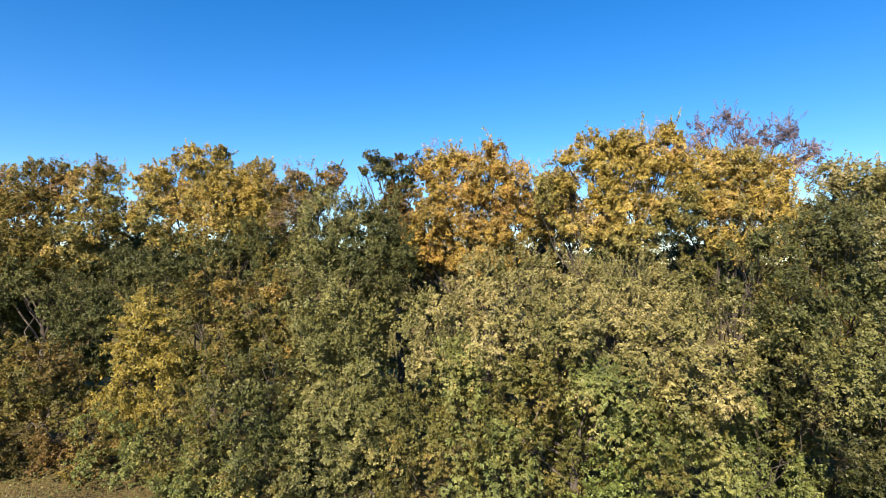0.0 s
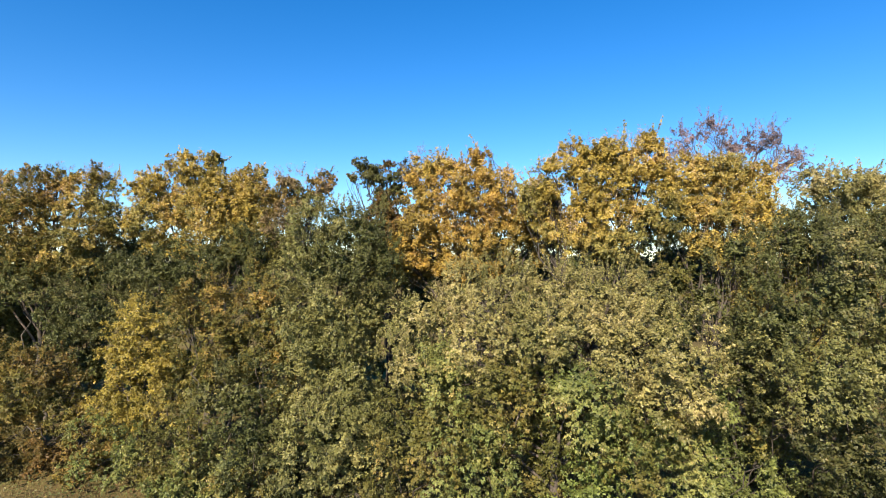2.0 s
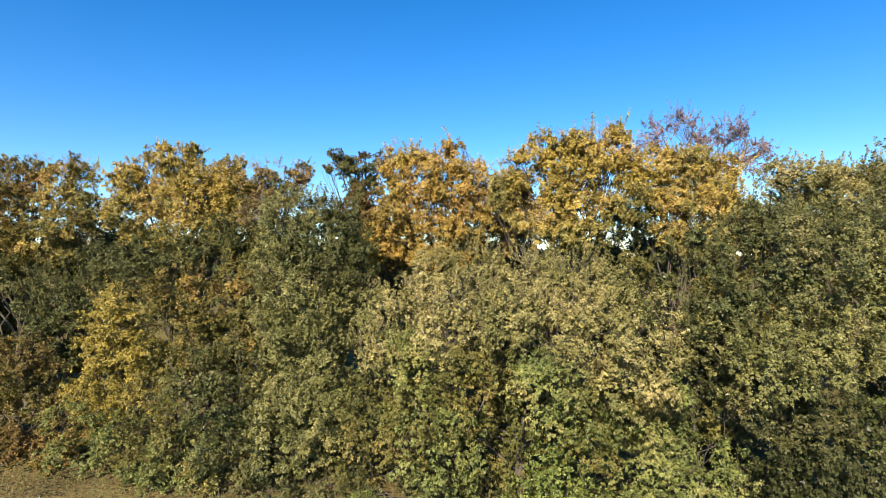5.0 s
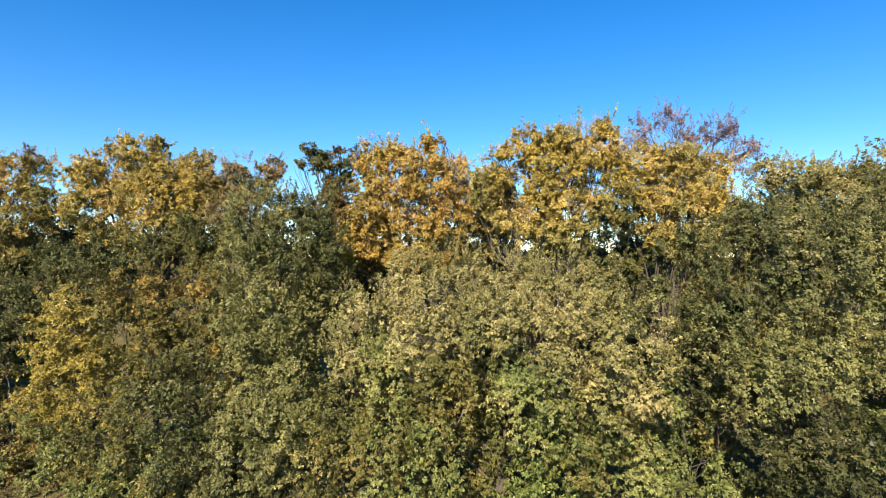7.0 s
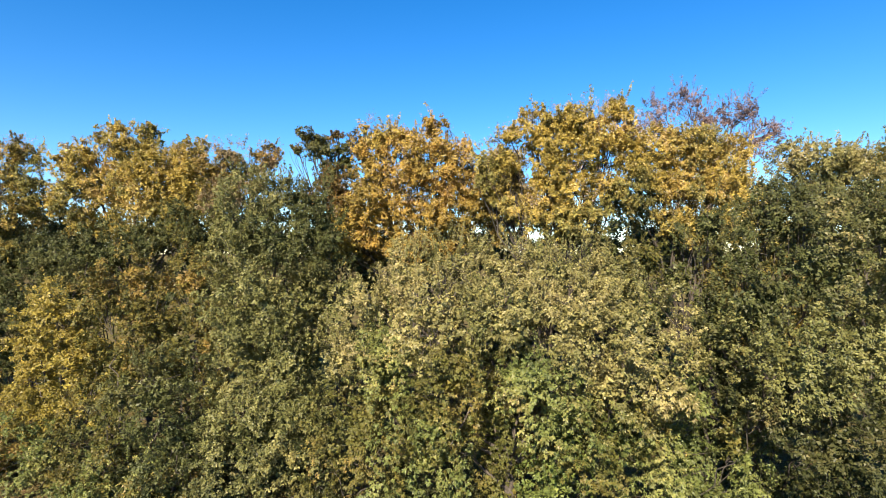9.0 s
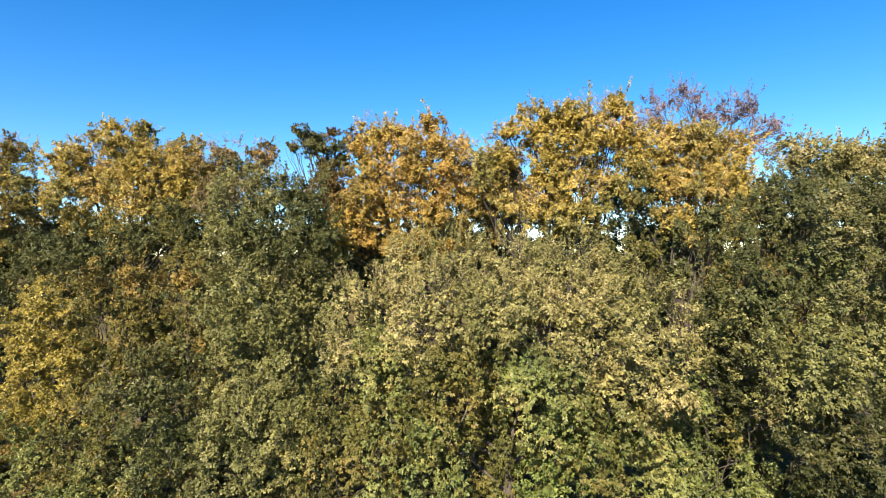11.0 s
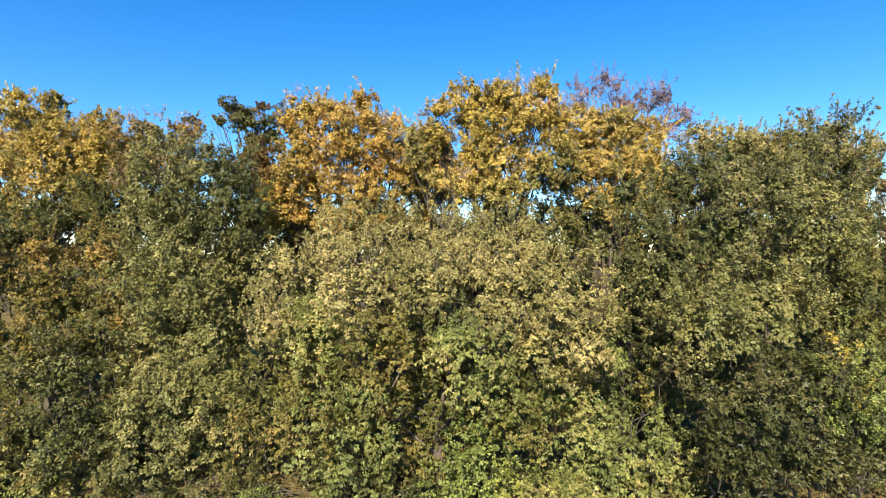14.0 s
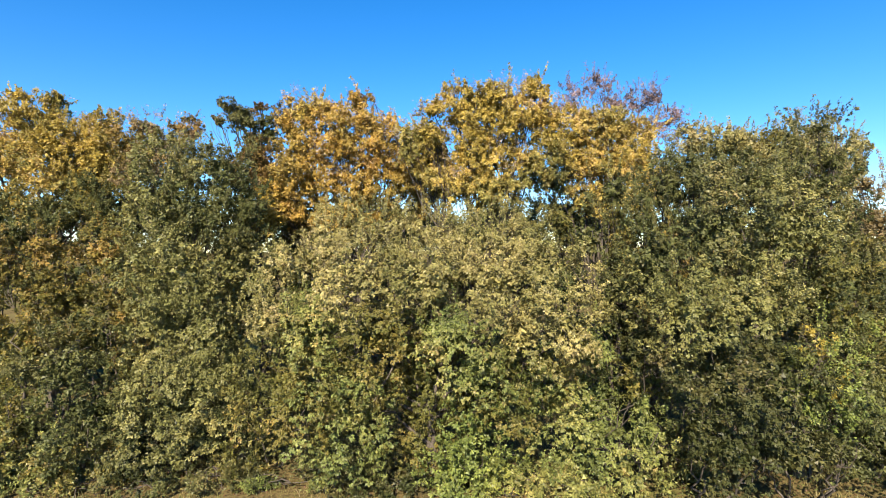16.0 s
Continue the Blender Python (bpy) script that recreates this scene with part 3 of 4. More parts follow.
tree('bush', 'loose bush of green leaves edged with yellow', 'bush', 'fern', (7.4, 13.8),
     [(7.50, 13.20, 1.63, 0.63, 0.90), (7.83, 12.75, 0.97, 0.66, 0.79), (6.85, 13.71, 0.65, 0.70, 0.84), (8.35, 12.75, 2.30, 0.48, 0.72), (8.45, 12.70, 1.30, 0.48, 0.80)], leaf=0.074, lift=-0.2, stems=3, thick=0.03)

tree('yellow_shrub', 'upright shrub with bright yellow leaves', 'shrub', 'lemon', (-10.4, 19.3),
     [(-10.32, 18.66, 5.14, 0.83, 0.75), (-10.91, 18.69, 3.95, 0.75, 0.91), (-9.73, 18.68, 4.25, 0.75, 0.75), (-11.23, 18.73, 2.47, 0.83, 0.91),
      (-9.57, 18.71, 2.86, 0.87, 1.11), (-10.56, 18.75, 1.48, 0.95, 0.99)], leaf=0.085, stems=3, thick=0.045, drape=0.75, loose=0.7, dense=1.25)

tree('shrub', 'olive shrub with rust-brown leaf tips', 'shrub', 'brown/olive', (-7.6, 18.3),
     [(-8.12, 17.64, 5.57, 0.67, 0.67), (-7.56, 17.70, 3.37, 1.12, 1.12), (-7.18, 17.63, 6.13, 1.05, 0.67)], leaf=0.08, stems=4, thick=0.07, drape=0.55, loose=0.95, group='thicket of brown/olive shrubs')

tree('shrub', 'olive shrub with rust-brown leaf tips', 'shrub', 'brown/olive', (-5.8, 18.3),
     [(-6.62, 17.67, 4.67, 1.23, 1.05), (-5.69, 17.63, 5.95, 0.86, 0.67), (-5.22, 17.68, 4.30, 0.67, 1.05), (-4.94, 17.72, 2.62, 0.75, 1.12)], leaf=0.08, stems=4, thick=0.07, drape=0.55, loose=0.95, group='thicket of brown/olive shrubs')

tree('shrub', 'grey-green shrub with dense leaves', 'shrub', 'moss', (-15.0, 22.7),
     [(-15.06, 22.08, 4.09, 1.08, 0.94), (-14.82, 22.04, 5.73, 0.84, 0.65)], leaf=0.09, stems=4, thick=0.07, group='thicket of moss shrubs')

tree('shrub', 'grey-green shrub with dense leaves', 'shrub', 'moss', (-12.2, 22.6),
     [(-13.19, 22.02, 6.62, 1.08, 0.75), (-12.48, 22.05, 5.26, 1.64, 1.17), (-11.08, 22.01, 6.85, 1.31, 0.84)], leaf=0.09, stems=4, thick=0.07, group='thicket of moss shrubs')

tree('shrub', 'grey-green shrub with dense leaves', 'shrub', 'moss', (-9.2, 22.6),
     [(-10.15, 22.05, 5.26, 1.40, 1.17), (-9.21, 22.01, 7.09, 1.08, 0.75), (-7.81, 21.99, 7.55, 1.08, 0.94)], leaf=0.09, stems=4, thick=0.07, group='thicket of moss shrubs')

tree('shrub', 'brownish shrub with dry pinkish-tan leaves', 'shrub', 'brown/umber', (-15.5, 19.0),
     [(-16.88, 18.73, 2.37, 1.38, 1.38), (-15.61, 17.57, 0.82, 1.11, 0.92), (-14.90, 18.70, 3.55, 1.11, 0.71), (-14.51, 18.74, 1.97, 1.30, 1.11)], leaf=0.09, stems=4, thick=0.045, drape=0.6, loose=0.95, dense=1.1, group='thicket of brown/umber shrubs')

tree('shrub', 'brownish shrub with dry pinkish-tan leaves', 'shrub', 'brown/umber', (-13.1, 18.7),
     [(-14.48, 17.76, 0.94, 1.05, 0.75), (-13.32, 18.71, 3.16, 0.91, 0.91), (-12.98, 17.77, 0.75, 1.31, 0.67), (-12.73, 18.74, 1.97, 0.71, 1.11),
      (-11.35, 17.57, 0.60, 0.74, 0.55)], leaf=0.09, stems=4, thick=0.045, drape=0.6, loose=0.95, dense=1.1, group='thicket of brown/umber shrubs')

tree('shrub', 'olive-green shrub flecked with yellow leaves', 'shrub', 'olive/fern', (-10.1, 18.2),
     [(-11.59, 18.39, 0.15, 0.70, 0.70), (-10.00, 17.47, 0.85, 1.03, 1.03), (-9.09, 16.98, 0.46, 0.89, 0.54)], leaf=0.08, stems=5, thick=0.035, drape=0.5, loose=0.95, group='thicket of olive/fern shrubs')

tree('shrub', 'olive-green shrub flecked with yellow leaves', 'shrub', 'olive/fern', (-7.4, 17.6),
     [(-7.93, 17.56, 1.19, 1.15, 1.22), (-7.74, 16.58, 0.30, 1.05, 0.63), (-6.77, 16.78, 0.40, 1.41, 0.99)], leaf=0.08, stems=5, thick=0.035, drape=0.5, loose=0.95, group='thicket of olive/fern shrubs')

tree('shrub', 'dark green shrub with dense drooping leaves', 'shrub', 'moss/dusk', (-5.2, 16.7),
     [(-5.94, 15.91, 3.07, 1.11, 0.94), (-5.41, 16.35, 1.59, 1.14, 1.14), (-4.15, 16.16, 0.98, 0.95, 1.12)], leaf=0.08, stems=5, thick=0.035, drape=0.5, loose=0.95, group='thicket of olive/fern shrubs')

tree('shrub', 'dark green shrub with dense leaves', 'shrub', 'green', (-20.6, 23.6),
     [(-20.63, 23.04, 5.67, 1.71, 1.47)], leaf=0.09, stems=3, thick=0.07, dense=0.7, group='thicket of green shrubs')

tree('shrub', 'dark green shrub with dense leaves', 'shrub', 'green', (-17.3, 23.6),
     [(-18.19, 23.02, 6.40, 1.61, 0.88), (-16.23, 23.04, 5.67, 1.22, 0.98)], leaf=0.09, stems=3, thick=0.07, dense=0.7, group='thicket of green shrubs')

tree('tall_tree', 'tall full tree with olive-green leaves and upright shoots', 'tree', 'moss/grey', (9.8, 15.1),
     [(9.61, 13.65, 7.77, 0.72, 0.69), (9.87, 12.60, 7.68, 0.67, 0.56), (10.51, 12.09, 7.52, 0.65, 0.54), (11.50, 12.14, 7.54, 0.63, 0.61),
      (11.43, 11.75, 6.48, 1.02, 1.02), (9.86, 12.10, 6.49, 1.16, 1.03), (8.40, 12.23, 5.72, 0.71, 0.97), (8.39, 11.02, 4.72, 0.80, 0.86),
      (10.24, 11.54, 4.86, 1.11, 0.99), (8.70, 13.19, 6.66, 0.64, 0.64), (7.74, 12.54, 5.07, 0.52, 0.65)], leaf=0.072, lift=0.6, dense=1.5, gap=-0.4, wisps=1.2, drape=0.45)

tree('back_tree', 'tree with straw-green leaves and many upright shoots', 'tree', 'straw/olive', (16.5, 19.0),
     [(13.55, 18.24, 9.67, 0.77, 0.65), (14.96, 18.23, 9.75, 0.89, 0.65), (16.47, 18.22, 9.55, 0.89, 0.65), (17.79, 18.21, 9.71, 1.01, 0.91),
      (15.97, 18.64, 8.53, 1.86, 1.03), (14.32, 18.66, 8.32, 1.24, 1.03), (18.21, 18.84, 7.91, 1.67, 1.25), (19.30, 18.21, 9.30, 1.01, 1.21)], leaf=0.085, lift=0.7, wisps=1.2, gap=-0.65, loose=0.5, dense=1.4, holes=-0.3)

tree('plume_tree', 'olive-green tree with a feathery leaning top', 'tree', 'moss', (13.1, 13.2),
     [(12.98, 12.71, 8.41, 0.48, 0.48), (13.23, 12.67, 9.09, 0.45, 0.22), (12.70, 12.75, 8.76, 0.34, 0.28), (13.70, 12.59, 8.85, 0.15, 0.11),
      (13.25, 12.67, 7.64, 0.70, 0.70), (13.11, 12.70, 6.23, 0.84, 0.84), (12.71, 12.16, 4.75, 0.80, 0.94), (13.53, 12.62, 8.20, 0.36, 0.36)], leaf=0.074, lift=0.7, wisps=1.0)

tree('shrub', 'green shrub with patches of bright yellow leaves', 'shrub', 'lime', (12.1, 11.9),
     [(11.64, 11.12, 3.67, 0.56, 0.68), (11.52, 11.14, 2.70, 0.73, 0.73), (12.00, 11.07, 2.94, 0.36, 0.61), (13.31, 11.87, 3.72, 0.53, 0.66)], leaf=0.074, stems=3, thick=0.035)

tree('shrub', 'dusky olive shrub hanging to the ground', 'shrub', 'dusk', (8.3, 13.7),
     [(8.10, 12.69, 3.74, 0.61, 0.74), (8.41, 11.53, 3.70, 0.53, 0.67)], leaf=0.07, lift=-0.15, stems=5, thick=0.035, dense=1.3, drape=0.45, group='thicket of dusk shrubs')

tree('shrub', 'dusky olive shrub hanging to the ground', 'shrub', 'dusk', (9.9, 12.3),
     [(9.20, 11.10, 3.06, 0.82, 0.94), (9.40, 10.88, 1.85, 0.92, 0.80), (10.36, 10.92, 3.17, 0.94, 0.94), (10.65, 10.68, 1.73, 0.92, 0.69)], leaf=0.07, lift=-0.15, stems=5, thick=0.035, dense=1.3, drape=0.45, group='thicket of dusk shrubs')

tree('young_tree', 'young tree with olive and dull yellow leaves', 'tree', 'olive/moss', (8.4, 14.5),
     [(8.26, 13.89, 7.50, 0.62, 0.68), (7.55, 13.92, 6.27, 0.74, 0.77), (6.98, 14.41, 6.63, 0.55, 0.58), (8.51, 13.93, 6.20, 0.74, 0.89),
      (8.29, 13.95, 5.09, 0.68, 0.89), (9.60, 14.23, 5.88, 0.75, 1.21), (8.81, 13.89, 3.86, 0.67, 1.32), (8.44, 13.57, 4.36, 0.57, 0.86), (8.3, 13.1, 2.9, 0.5, 0.75)], leaf=0.074, thick=0.06)

tree('shrub', 'tall olive shrub filling the edge of the wood', 'shrub', 'olive/moss', (13.5, 12.9),
     [(13.20, 12.30, 5.20, 0.90, 1.00), (13.90, 12.50, 4.00, 0.90, 1.00), (13.00, 12.00, 3.00, 0.90, 1.00), (13.80, 12.10, 1.80, 1.00, 1.10),
      (12.60, 11.70, 1.50, 0.90, 1.00)], leaf=0.074, stems=4, thick=0.05, dense=0.9, drape=0.6)

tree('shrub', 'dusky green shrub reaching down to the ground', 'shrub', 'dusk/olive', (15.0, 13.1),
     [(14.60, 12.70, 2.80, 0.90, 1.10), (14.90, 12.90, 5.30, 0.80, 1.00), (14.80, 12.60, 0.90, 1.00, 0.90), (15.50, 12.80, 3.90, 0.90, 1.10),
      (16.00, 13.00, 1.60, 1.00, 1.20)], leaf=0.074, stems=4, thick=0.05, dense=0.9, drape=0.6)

tree('autumn_tree', 'dark tree with reddish-brown leaves', 'tree', 'rust', (16.7, 14.1),
     [(15.62, 13.61, 7.79, 0.46, 0.55), (15.92, 13.57, 6.71, 0.77, 0.92), (16.84, 13.42, 7.63, 0.92, 1.08), (17.44, 13.33, 5.77, 1.23, 1.39)], leaf=0.074, dense=0.7, gap=-0.65, loose=0.5)

tree('shrub', 'dark green shrub with dense leaves', 'shrub', 'green', (15.3, 13.8),
     [(15.26, 13.19, 1.33, 0.89, 1.19), (15.27, 13.17, 4.90, 0.74, 0.89)], leaf=0.074, stems=4, thick=0.05, dense=0.6, group='thicket of green shrubs')

tree('shrub', 'dark green shrub with dense leaves', 'shrub', 'green', (16.5, 13.6),
     [(16.00, 13.06, 3.11, 1.04, 1.19), (16.88, 12.93, 1.32, 1.19, 1.34)], leaf=0.074, stems=4, thick=0.05, dense=0.6, group='thicket of green shrubs')

tree('shrub', 'shaded olive thicket under the tall trees', 'shrub', 'green', (-6.0, 22.1),
     [(-6.95, 21.54, 5.76, 1.37, 1.14), (-5.12, 21.51, 6.90, 1.37, 0.91)], leaf=0.09, stems=4, thick=0.07, dense=0.5, wisps=0, group='thicket of green shrubs')

tree('shrub', 'shaded olive thicket under the tall trees', 'shrub', 'green', (-3.6, 22.2),
     [(-4.20, 21.60, 3.47, 2.06, 1.37), (-2.83, 21.54, 5.76, 1.60, 1.37)], leaf=0.09, stems=4, thick=0.07, dense=0.5, wisps=0, group='thicket of green shrubs')

tree('shrub', 'shaded olive thicket under the tall trees', 'shrub', 'green', (0.6, 22.2),
     [(-0.55, 21.54, 5.76, 1.37, 1.37), (0.37, 21.61, 3.02, 2.06, 1.37), (1.74, 21.55, 5.30, 1.60, 1.37)], leaf=0.09, stems=4, thick=0.07, dense=0.5, wisps=0, group='thicket of green shrubs')

tree('shrub', 'dusky thicket with tan and green leaves', 'shrub', 'brown', (11.7, 21.1),
     [(11.68, 20.53, 6.25, 1.31, 1.09)], leaf=0.09, stems=4, thick=0.07, dense=0.5, wisps=0, group='thicket of brown shrubs')

tree('shrub', 'dusky thicket with tan and green leaves', 'shrub', 'brown', (13.5, 21.2),
     [(12.98, 20.60, 3.64, 1.74, 1.52), (14.07, 20.52, 6.69, 1.52, 1.31)], leaf=0.09, stems=4, thick=0.07, dense=0.5, wisps=0, group='thicket of brown shrubs')

tree('shrub', 'dusky thicket with tan and green leaves', 'shrub', 'brown', (16.0, 21.1),
     [(15.60, 20.58, 4.07, 1.74, 1.74), (16.47, 20.51, 6.91, 1.52, 1.52)], leaf=0.09, stems=4, thick=0.07, dense=0.5, wisps=0, group='thicket of brown shrubs')

# dusk hues on these low shrubs stand in for shade in their gaps
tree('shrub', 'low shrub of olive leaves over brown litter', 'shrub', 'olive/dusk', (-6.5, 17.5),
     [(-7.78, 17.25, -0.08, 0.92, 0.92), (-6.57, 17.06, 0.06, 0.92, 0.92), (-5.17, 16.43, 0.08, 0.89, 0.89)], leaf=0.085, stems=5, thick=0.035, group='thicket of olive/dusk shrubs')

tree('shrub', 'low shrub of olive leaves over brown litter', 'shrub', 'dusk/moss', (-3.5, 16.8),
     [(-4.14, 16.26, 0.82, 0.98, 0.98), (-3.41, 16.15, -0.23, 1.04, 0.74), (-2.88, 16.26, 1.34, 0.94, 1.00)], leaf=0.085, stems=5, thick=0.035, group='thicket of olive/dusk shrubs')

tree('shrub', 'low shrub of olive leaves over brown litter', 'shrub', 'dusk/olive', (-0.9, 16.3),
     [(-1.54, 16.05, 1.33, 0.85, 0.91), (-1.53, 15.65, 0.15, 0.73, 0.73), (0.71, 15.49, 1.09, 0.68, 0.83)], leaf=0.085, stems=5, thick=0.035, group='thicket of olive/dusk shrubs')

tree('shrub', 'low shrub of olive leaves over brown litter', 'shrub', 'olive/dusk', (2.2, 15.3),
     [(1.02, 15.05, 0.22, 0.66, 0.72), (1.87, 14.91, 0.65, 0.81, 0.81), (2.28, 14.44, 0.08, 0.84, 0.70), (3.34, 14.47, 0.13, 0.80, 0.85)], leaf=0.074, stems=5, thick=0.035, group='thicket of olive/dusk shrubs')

# added to keep lit ground out of the dark gap below the tall tree
tree('shrub', 'added green thicket filling the shaded gap behind the tall olive tree', 'shrub', 'green', (9.4, 14.9),
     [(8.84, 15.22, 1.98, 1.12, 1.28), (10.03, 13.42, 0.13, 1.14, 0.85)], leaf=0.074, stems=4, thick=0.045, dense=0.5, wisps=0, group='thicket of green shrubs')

tree('shrub', 'added green thicket filling the shaded gap behind the tall olive tree', 'shrub', 'green', (10.6, 15.5),
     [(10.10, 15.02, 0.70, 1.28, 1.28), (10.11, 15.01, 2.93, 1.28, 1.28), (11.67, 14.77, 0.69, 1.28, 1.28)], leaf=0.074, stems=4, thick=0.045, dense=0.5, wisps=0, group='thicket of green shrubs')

tree('shrub', 'added green thicket filling the shaded gap behind the tall olive tree', 'shrub', 'green', (13.4, 15.1),
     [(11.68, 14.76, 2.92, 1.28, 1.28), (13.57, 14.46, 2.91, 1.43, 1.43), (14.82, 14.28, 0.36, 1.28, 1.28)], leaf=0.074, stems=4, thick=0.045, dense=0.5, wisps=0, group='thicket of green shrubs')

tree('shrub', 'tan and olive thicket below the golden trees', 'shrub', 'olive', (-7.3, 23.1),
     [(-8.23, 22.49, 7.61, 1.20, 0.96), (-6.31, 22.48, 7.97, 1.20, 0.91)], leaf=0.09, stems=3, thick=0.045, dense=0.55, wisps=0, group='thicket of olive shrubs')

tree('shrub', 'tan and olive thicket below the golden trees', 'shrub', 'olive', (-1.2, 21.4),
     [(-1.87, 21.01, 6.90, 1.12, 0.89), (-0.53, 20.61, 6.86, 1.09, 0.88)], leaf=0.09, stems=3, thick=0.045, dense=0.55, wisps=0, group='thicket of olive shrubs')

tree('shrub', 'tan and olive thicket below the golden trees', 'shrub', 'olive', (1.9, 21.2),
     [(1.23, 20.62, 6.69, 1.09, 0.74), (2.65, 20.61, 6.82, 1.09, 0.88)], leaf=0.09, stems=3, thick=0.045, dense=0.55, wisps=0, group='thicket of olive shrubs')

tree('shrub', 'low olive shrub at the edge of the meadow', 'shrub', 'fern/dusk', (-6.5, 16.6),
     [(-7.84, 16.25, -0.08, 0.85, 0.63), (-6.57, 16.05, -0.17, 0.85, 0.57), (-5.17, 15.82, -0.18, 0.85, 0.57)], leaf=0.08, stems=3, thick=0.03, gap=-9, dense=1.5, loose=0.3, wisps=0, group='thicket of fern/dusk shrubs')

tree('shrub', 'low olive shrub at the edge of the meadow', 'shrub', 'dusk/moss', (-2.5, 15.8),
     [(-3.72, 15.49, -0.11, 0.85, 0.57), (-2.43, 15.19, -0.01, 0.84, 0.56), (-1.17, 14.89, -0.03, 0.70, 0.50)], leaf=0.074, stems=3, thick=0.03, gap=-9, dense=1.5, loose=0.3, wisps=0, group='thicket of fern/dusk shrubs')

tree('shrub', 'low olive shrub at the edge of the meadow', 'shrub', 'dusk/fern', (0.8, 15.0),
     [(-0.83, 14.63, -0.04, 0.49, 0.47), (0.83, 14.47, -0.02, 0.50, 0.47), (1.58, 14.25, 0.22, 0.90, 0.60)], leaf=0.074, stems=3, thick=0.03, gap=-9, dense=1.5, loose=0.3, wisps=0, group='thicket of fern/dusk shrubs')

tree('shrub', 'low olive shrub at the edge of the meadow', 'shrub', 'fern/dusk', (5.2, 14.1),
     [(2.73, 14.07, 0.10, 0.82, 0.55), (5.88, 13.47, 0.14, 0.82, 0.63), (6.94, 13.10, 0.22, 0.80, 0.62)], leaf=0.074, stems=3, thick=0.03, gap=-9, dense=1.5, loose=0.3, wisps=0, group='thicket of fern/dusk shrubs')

tree('yellow_shrub', 'small shrub with clear yellow leaves among green', 'shrub', 'lemon', (11.5, 11.4),
     [(11.38, 10.76, 3.80, 0.30, 0.35), (11.84, 10.89, 3.11, 0.29, 0.36), (11.17, 10.79, 4.22, 0.23, 0.23)], leaf=0.074, stems=2, thick=0.025, wisps=0)

# unseen shrub, added as dark fill for a shaded hollow
tree('shrub', 'added shrub filling a dark shaded hollow deep in the wood', 'shrub', 'green', (-14.3, 26.6),
     [(-14.89, 25.98, 7.93, 1.11, 0.99), (-13.65, 25.99, 7.71, 1.11, 0.83), (-15.31, 26.02, 6.60, 1.38, 1.11), (-13.37, 26.03, 6.33, 1.38, 1.11)], leaf=0.12, stems=3, thick=0.05, dense=0.5, wisps=0)

# added behind the left hollow so that bright ground doesn't show through its shade
tree('shrub', 'added dark thicket filling a deep shaded hollow at the left', 'shrub', 'green', (-22.1, 27.2),
     [(-23.77, 26.56, 4.91, 1.69, 1.69), (-21.52, 26.57, 4.77, 1.58, 1.58), (-19.83, 26.58, 4.34, 1.41, 1.58), (-22.64, 26.62, 2.65, 1.97, 1.69)], leaf=0.12, stems=3, thick=0.05, dense=0.5, wisps=0, gap=-9)


# ---- grass and litter ----
def grass():
    n = 75000
    x, y = rng.uniform(-24, 14, n), rng.uniform(-3, 19, n)
    thick = np.array([noise.noise(Vector((a * 0.5, b * 0.5, 3.0))) for a, b in zip(x, y)])
    keep = thick > rng.uniform(-0.5, 0.25, n)
    x, y, thick = x[keep], y[keep], thick[keep]
    n = len(x)
    h = rng.uniform(0.06, 0.2, n) * (1 + thick)
    a = rng.uniform(0, 2 * np.pi, n)
    foot = np.stack([x, y, swell(x, y) - 0.01], 1)
    side = np.stack([np.cos(a), np.sin(a), np.zeros(n)], 1) * 0.008
    tip = foot + np.stack([rng.normal(0, 0.05, n), rng.normal(0, 0.05, n), h], 1)
    v = np.stack([foot - side, foot + side, tip], 1).reshape(-1, 3)
    ob = raw_mesh("grass", v, np.arange(3 * n).reshape(-1, 3), leaf_material("dry_grass", [(0.0, (0.09, 0.095, 0.03)), (0.5, (0.16, 0.14, 0.05)), (1.0, (0.26, 0.2, 0.09))]))
    tagged(ob, "short rough grass, green and dry brown", "grass", kind="stuff")


def litter():
    n = 14000
    x, y = rng.uniform(-22, 14, n), rng.uniform(10, 24, n)
    p = np.stack([x, y, swell(x, y) + rng.uniform(0.01, 0.05, n)], 1)
    ax = unit(rng.normal(0, 1, (n, 3)) * np.array([1, 1, 0.25]))
    size = rng.uniform(0.04, 0.07, n)
    v, f = leaf_mesh(p, ax, unit(np.array([0, 0, 1.0]) + rng.normal(0, 0.3, (n, 3))), size, size * 0.7)
    ob = raw_mesh("leaf_litter", v, f, leaf_material("fallen_leaf", [(0.0, (0.06, 0.035, 0.02)), (0.5, (0.14, 0.07, 0.04)), (1.0, (0.22, 0.12, 0.07))]))
    tagged(ob, "fallen reddish-brown leaves on the ground", "leaf litter", kind="stuff")


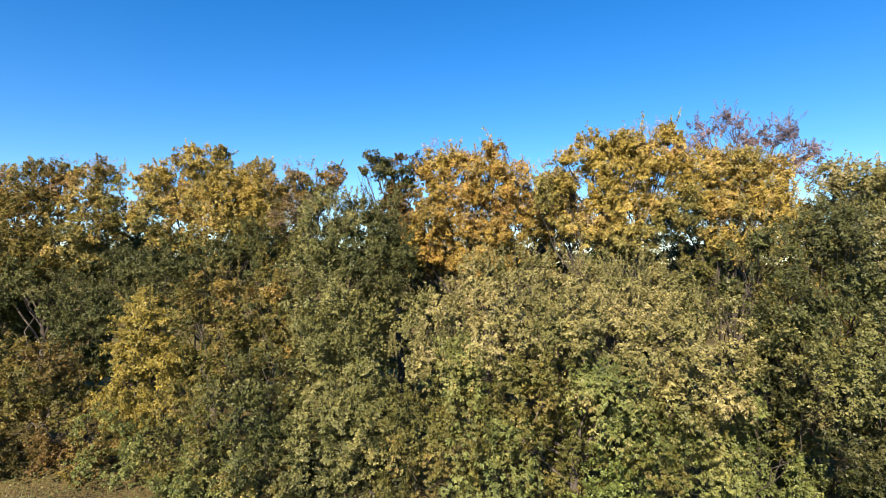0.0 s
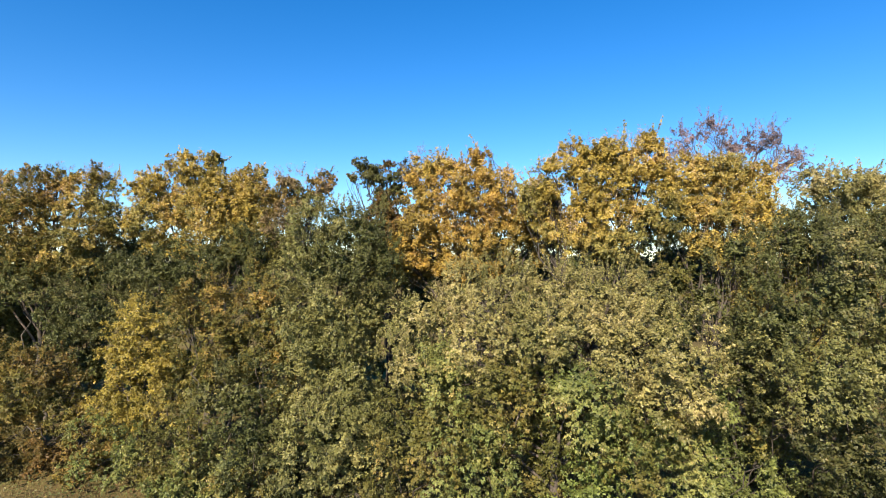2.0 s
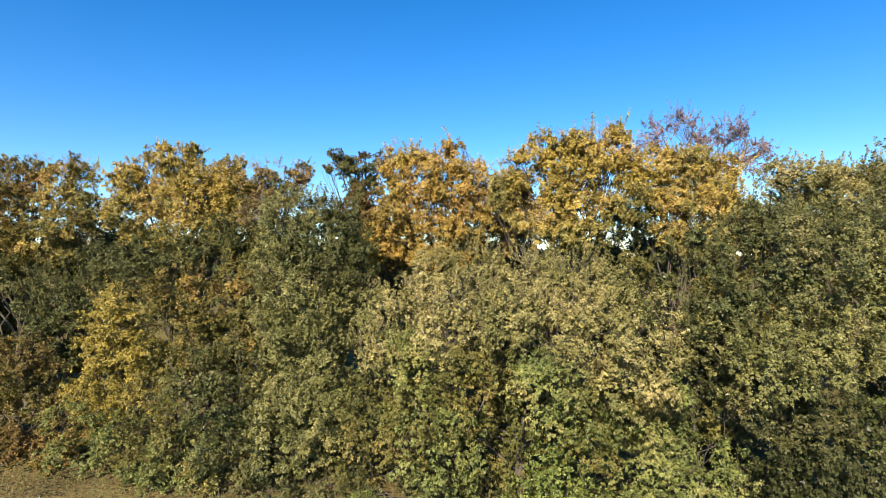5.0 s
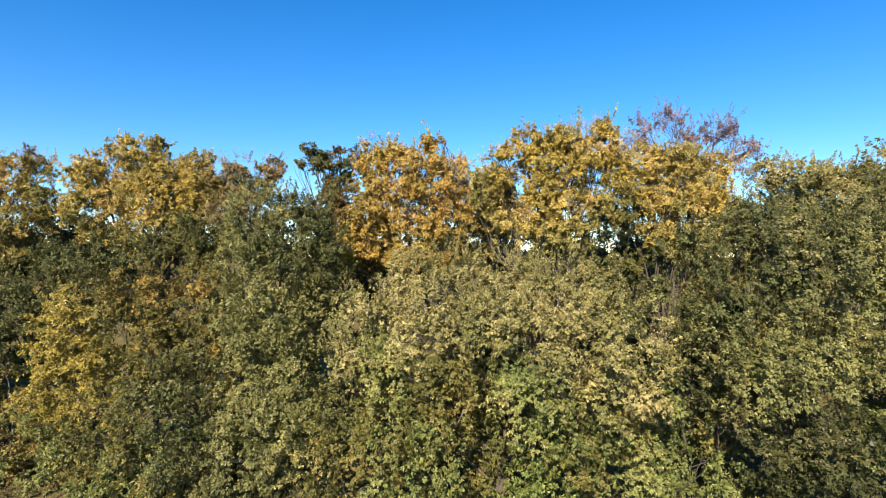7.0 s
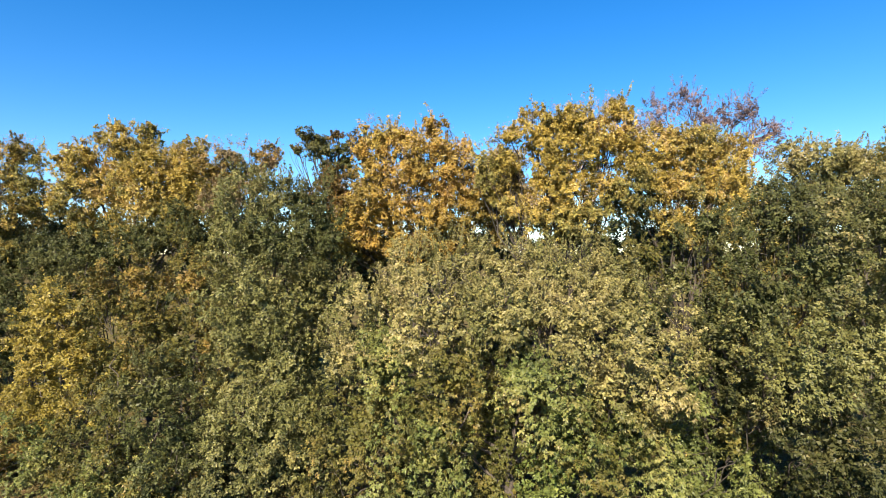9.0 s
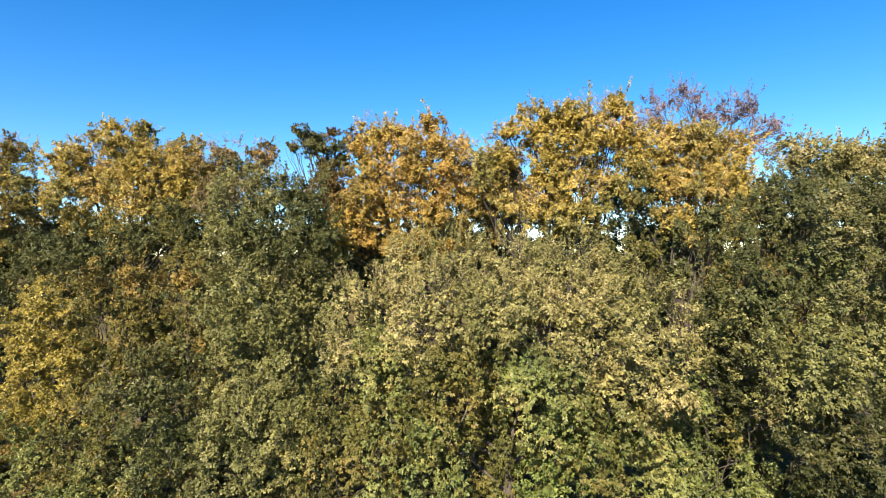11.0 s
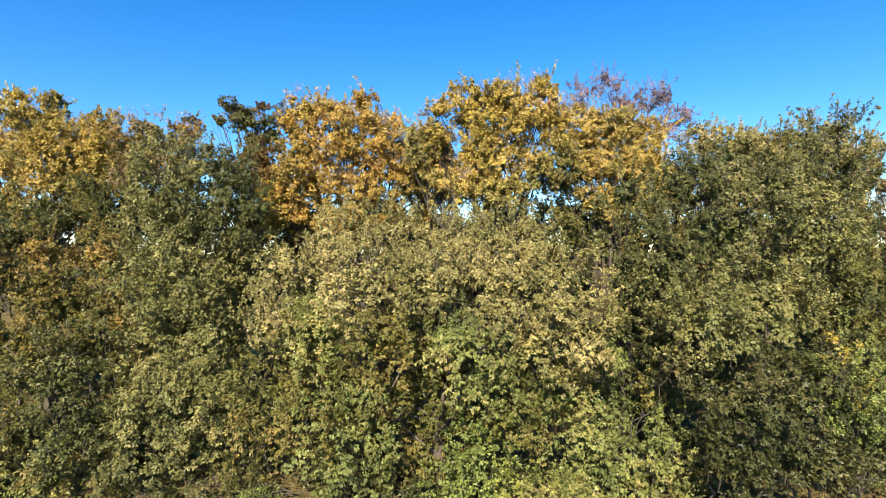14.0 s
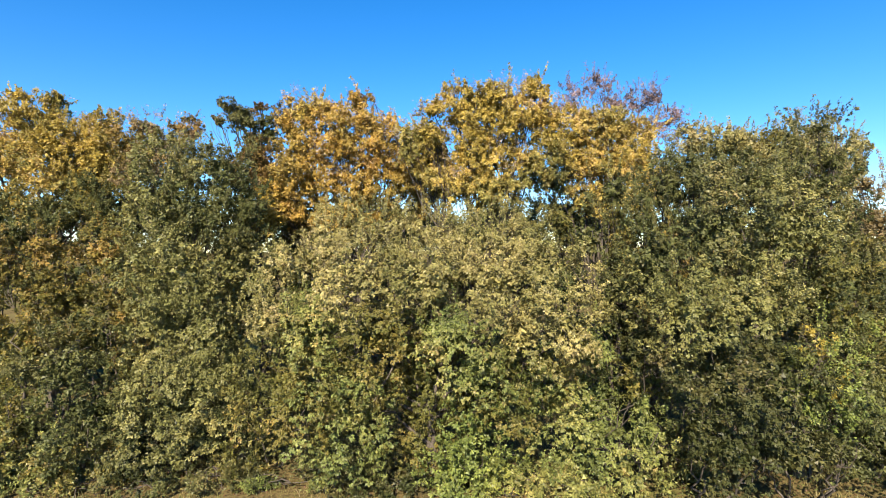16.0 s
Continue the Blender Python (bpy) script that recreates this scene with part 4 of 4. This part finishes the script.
def undergrowth():
    """Knee-high seedlings, nettles and ivy on the wood's floor, added to darken the gaps."""
    n = 30000
    x, y = rng.uniform(-24, 20, n), rng.uniform(14.5, 28, n)
    y = np.where((x > 4) & (rng.random(n) < 0.3), rng.uniform(11, 15, n), y)
    low = np.array([noise.noise(Vector((a * 0.6, b * 0.6, 9.0))) for a, b in zip(x, y)])
    z = swell(x, y) + 0.06 + rng.random(n) ** 1.5 * (0.35 + 0.5 * np.clip(low, 0, 1))
    p = np.stack([x, y, z], 1)
    size = rng.uniform(0.05, 0.09, n)
    v, f = leaf_mesh(p, unit(rng.normal(0, 1, (n, 3)) * np.array([1, 1, 0.6])), unit(np.array([0, -0.3, 1.0]) + rng.normal(0, 0.4, (n, 3))), size, size * 0.75)
    ob = raw_mesh("undergrowth", v, f, LEAF["green"])
    tagged(ob, "low green undergrowth added to darken the wood floor", "undergrowth", kind="stuff")


def hedge_behind():
    """Unseen thickets added to close the wood's far side against bright sky and ground."""
    for k in range(12):
        x0 = -25 + 5.6 * k
        lobes = [(x0 + dx + rng.normal(0, 0.3), 27.5 + rng.normal(0, 0.6), z, r, r * 0.95) for dx, z, r in ((-1.5, 1.7, 1.8), (1.3, 1.8, 1.8), (-1.2, 4.2, 1.6), (1.4, 4.4 + rng.normal(0, 0.3), 1.6), (-1.3, 6.8 + rng.normal(0, 0.25), 1.7), (1.5, 6.8 + rng.normal(0, 0.25), 1.7), (0.2, 7.6, 1.2))]
        tree("shrub", "added green thicket closing the far side of the wood", "shrub", "green", (round(x0, 1), 28.0), lobes, leaf=0.2, dense=0.12, gap=-9, stems=3, thick=0.06, wisps=0, core=0.75, cleaf=0.24, group="thickets behind the wood")


def dead_branch(owner, points, r):
    """A bare grey branch that hangs among a tree's leaves."""
    v, f = tube(np.array(points) - np.array(owner.location), np.linspace(r, r * 0.35, len(points)), 6)
    ob = raw_mesh("dead_branch", v, f, PALE_BARK, True)
    ob.parent = owner
    tagged(ob, "bare grey dead branch")


owner = bpy.data.objects["broad_tree.001"]
dead_branch(owner, [(2.62, 14.2, 3.45), (2.45, 13.75, 3.2), (2.22, 13.5, 2.85), (1.98, 13.4, 2.5)], 0.028)
dead_branch(owner, [(2.40, 13.7, 3.12), (2.30, 13.45, 3.02), (2.06, 13.3, 2.78)], 0.018)
dead_branch(owner, [(1.62, 14.3, 1.75), (1.70, 14.1, 1.4), (1.80, 14.0, 1.05)], 0.016)
grass()
litter()
undergrowth()
hedge_behind()
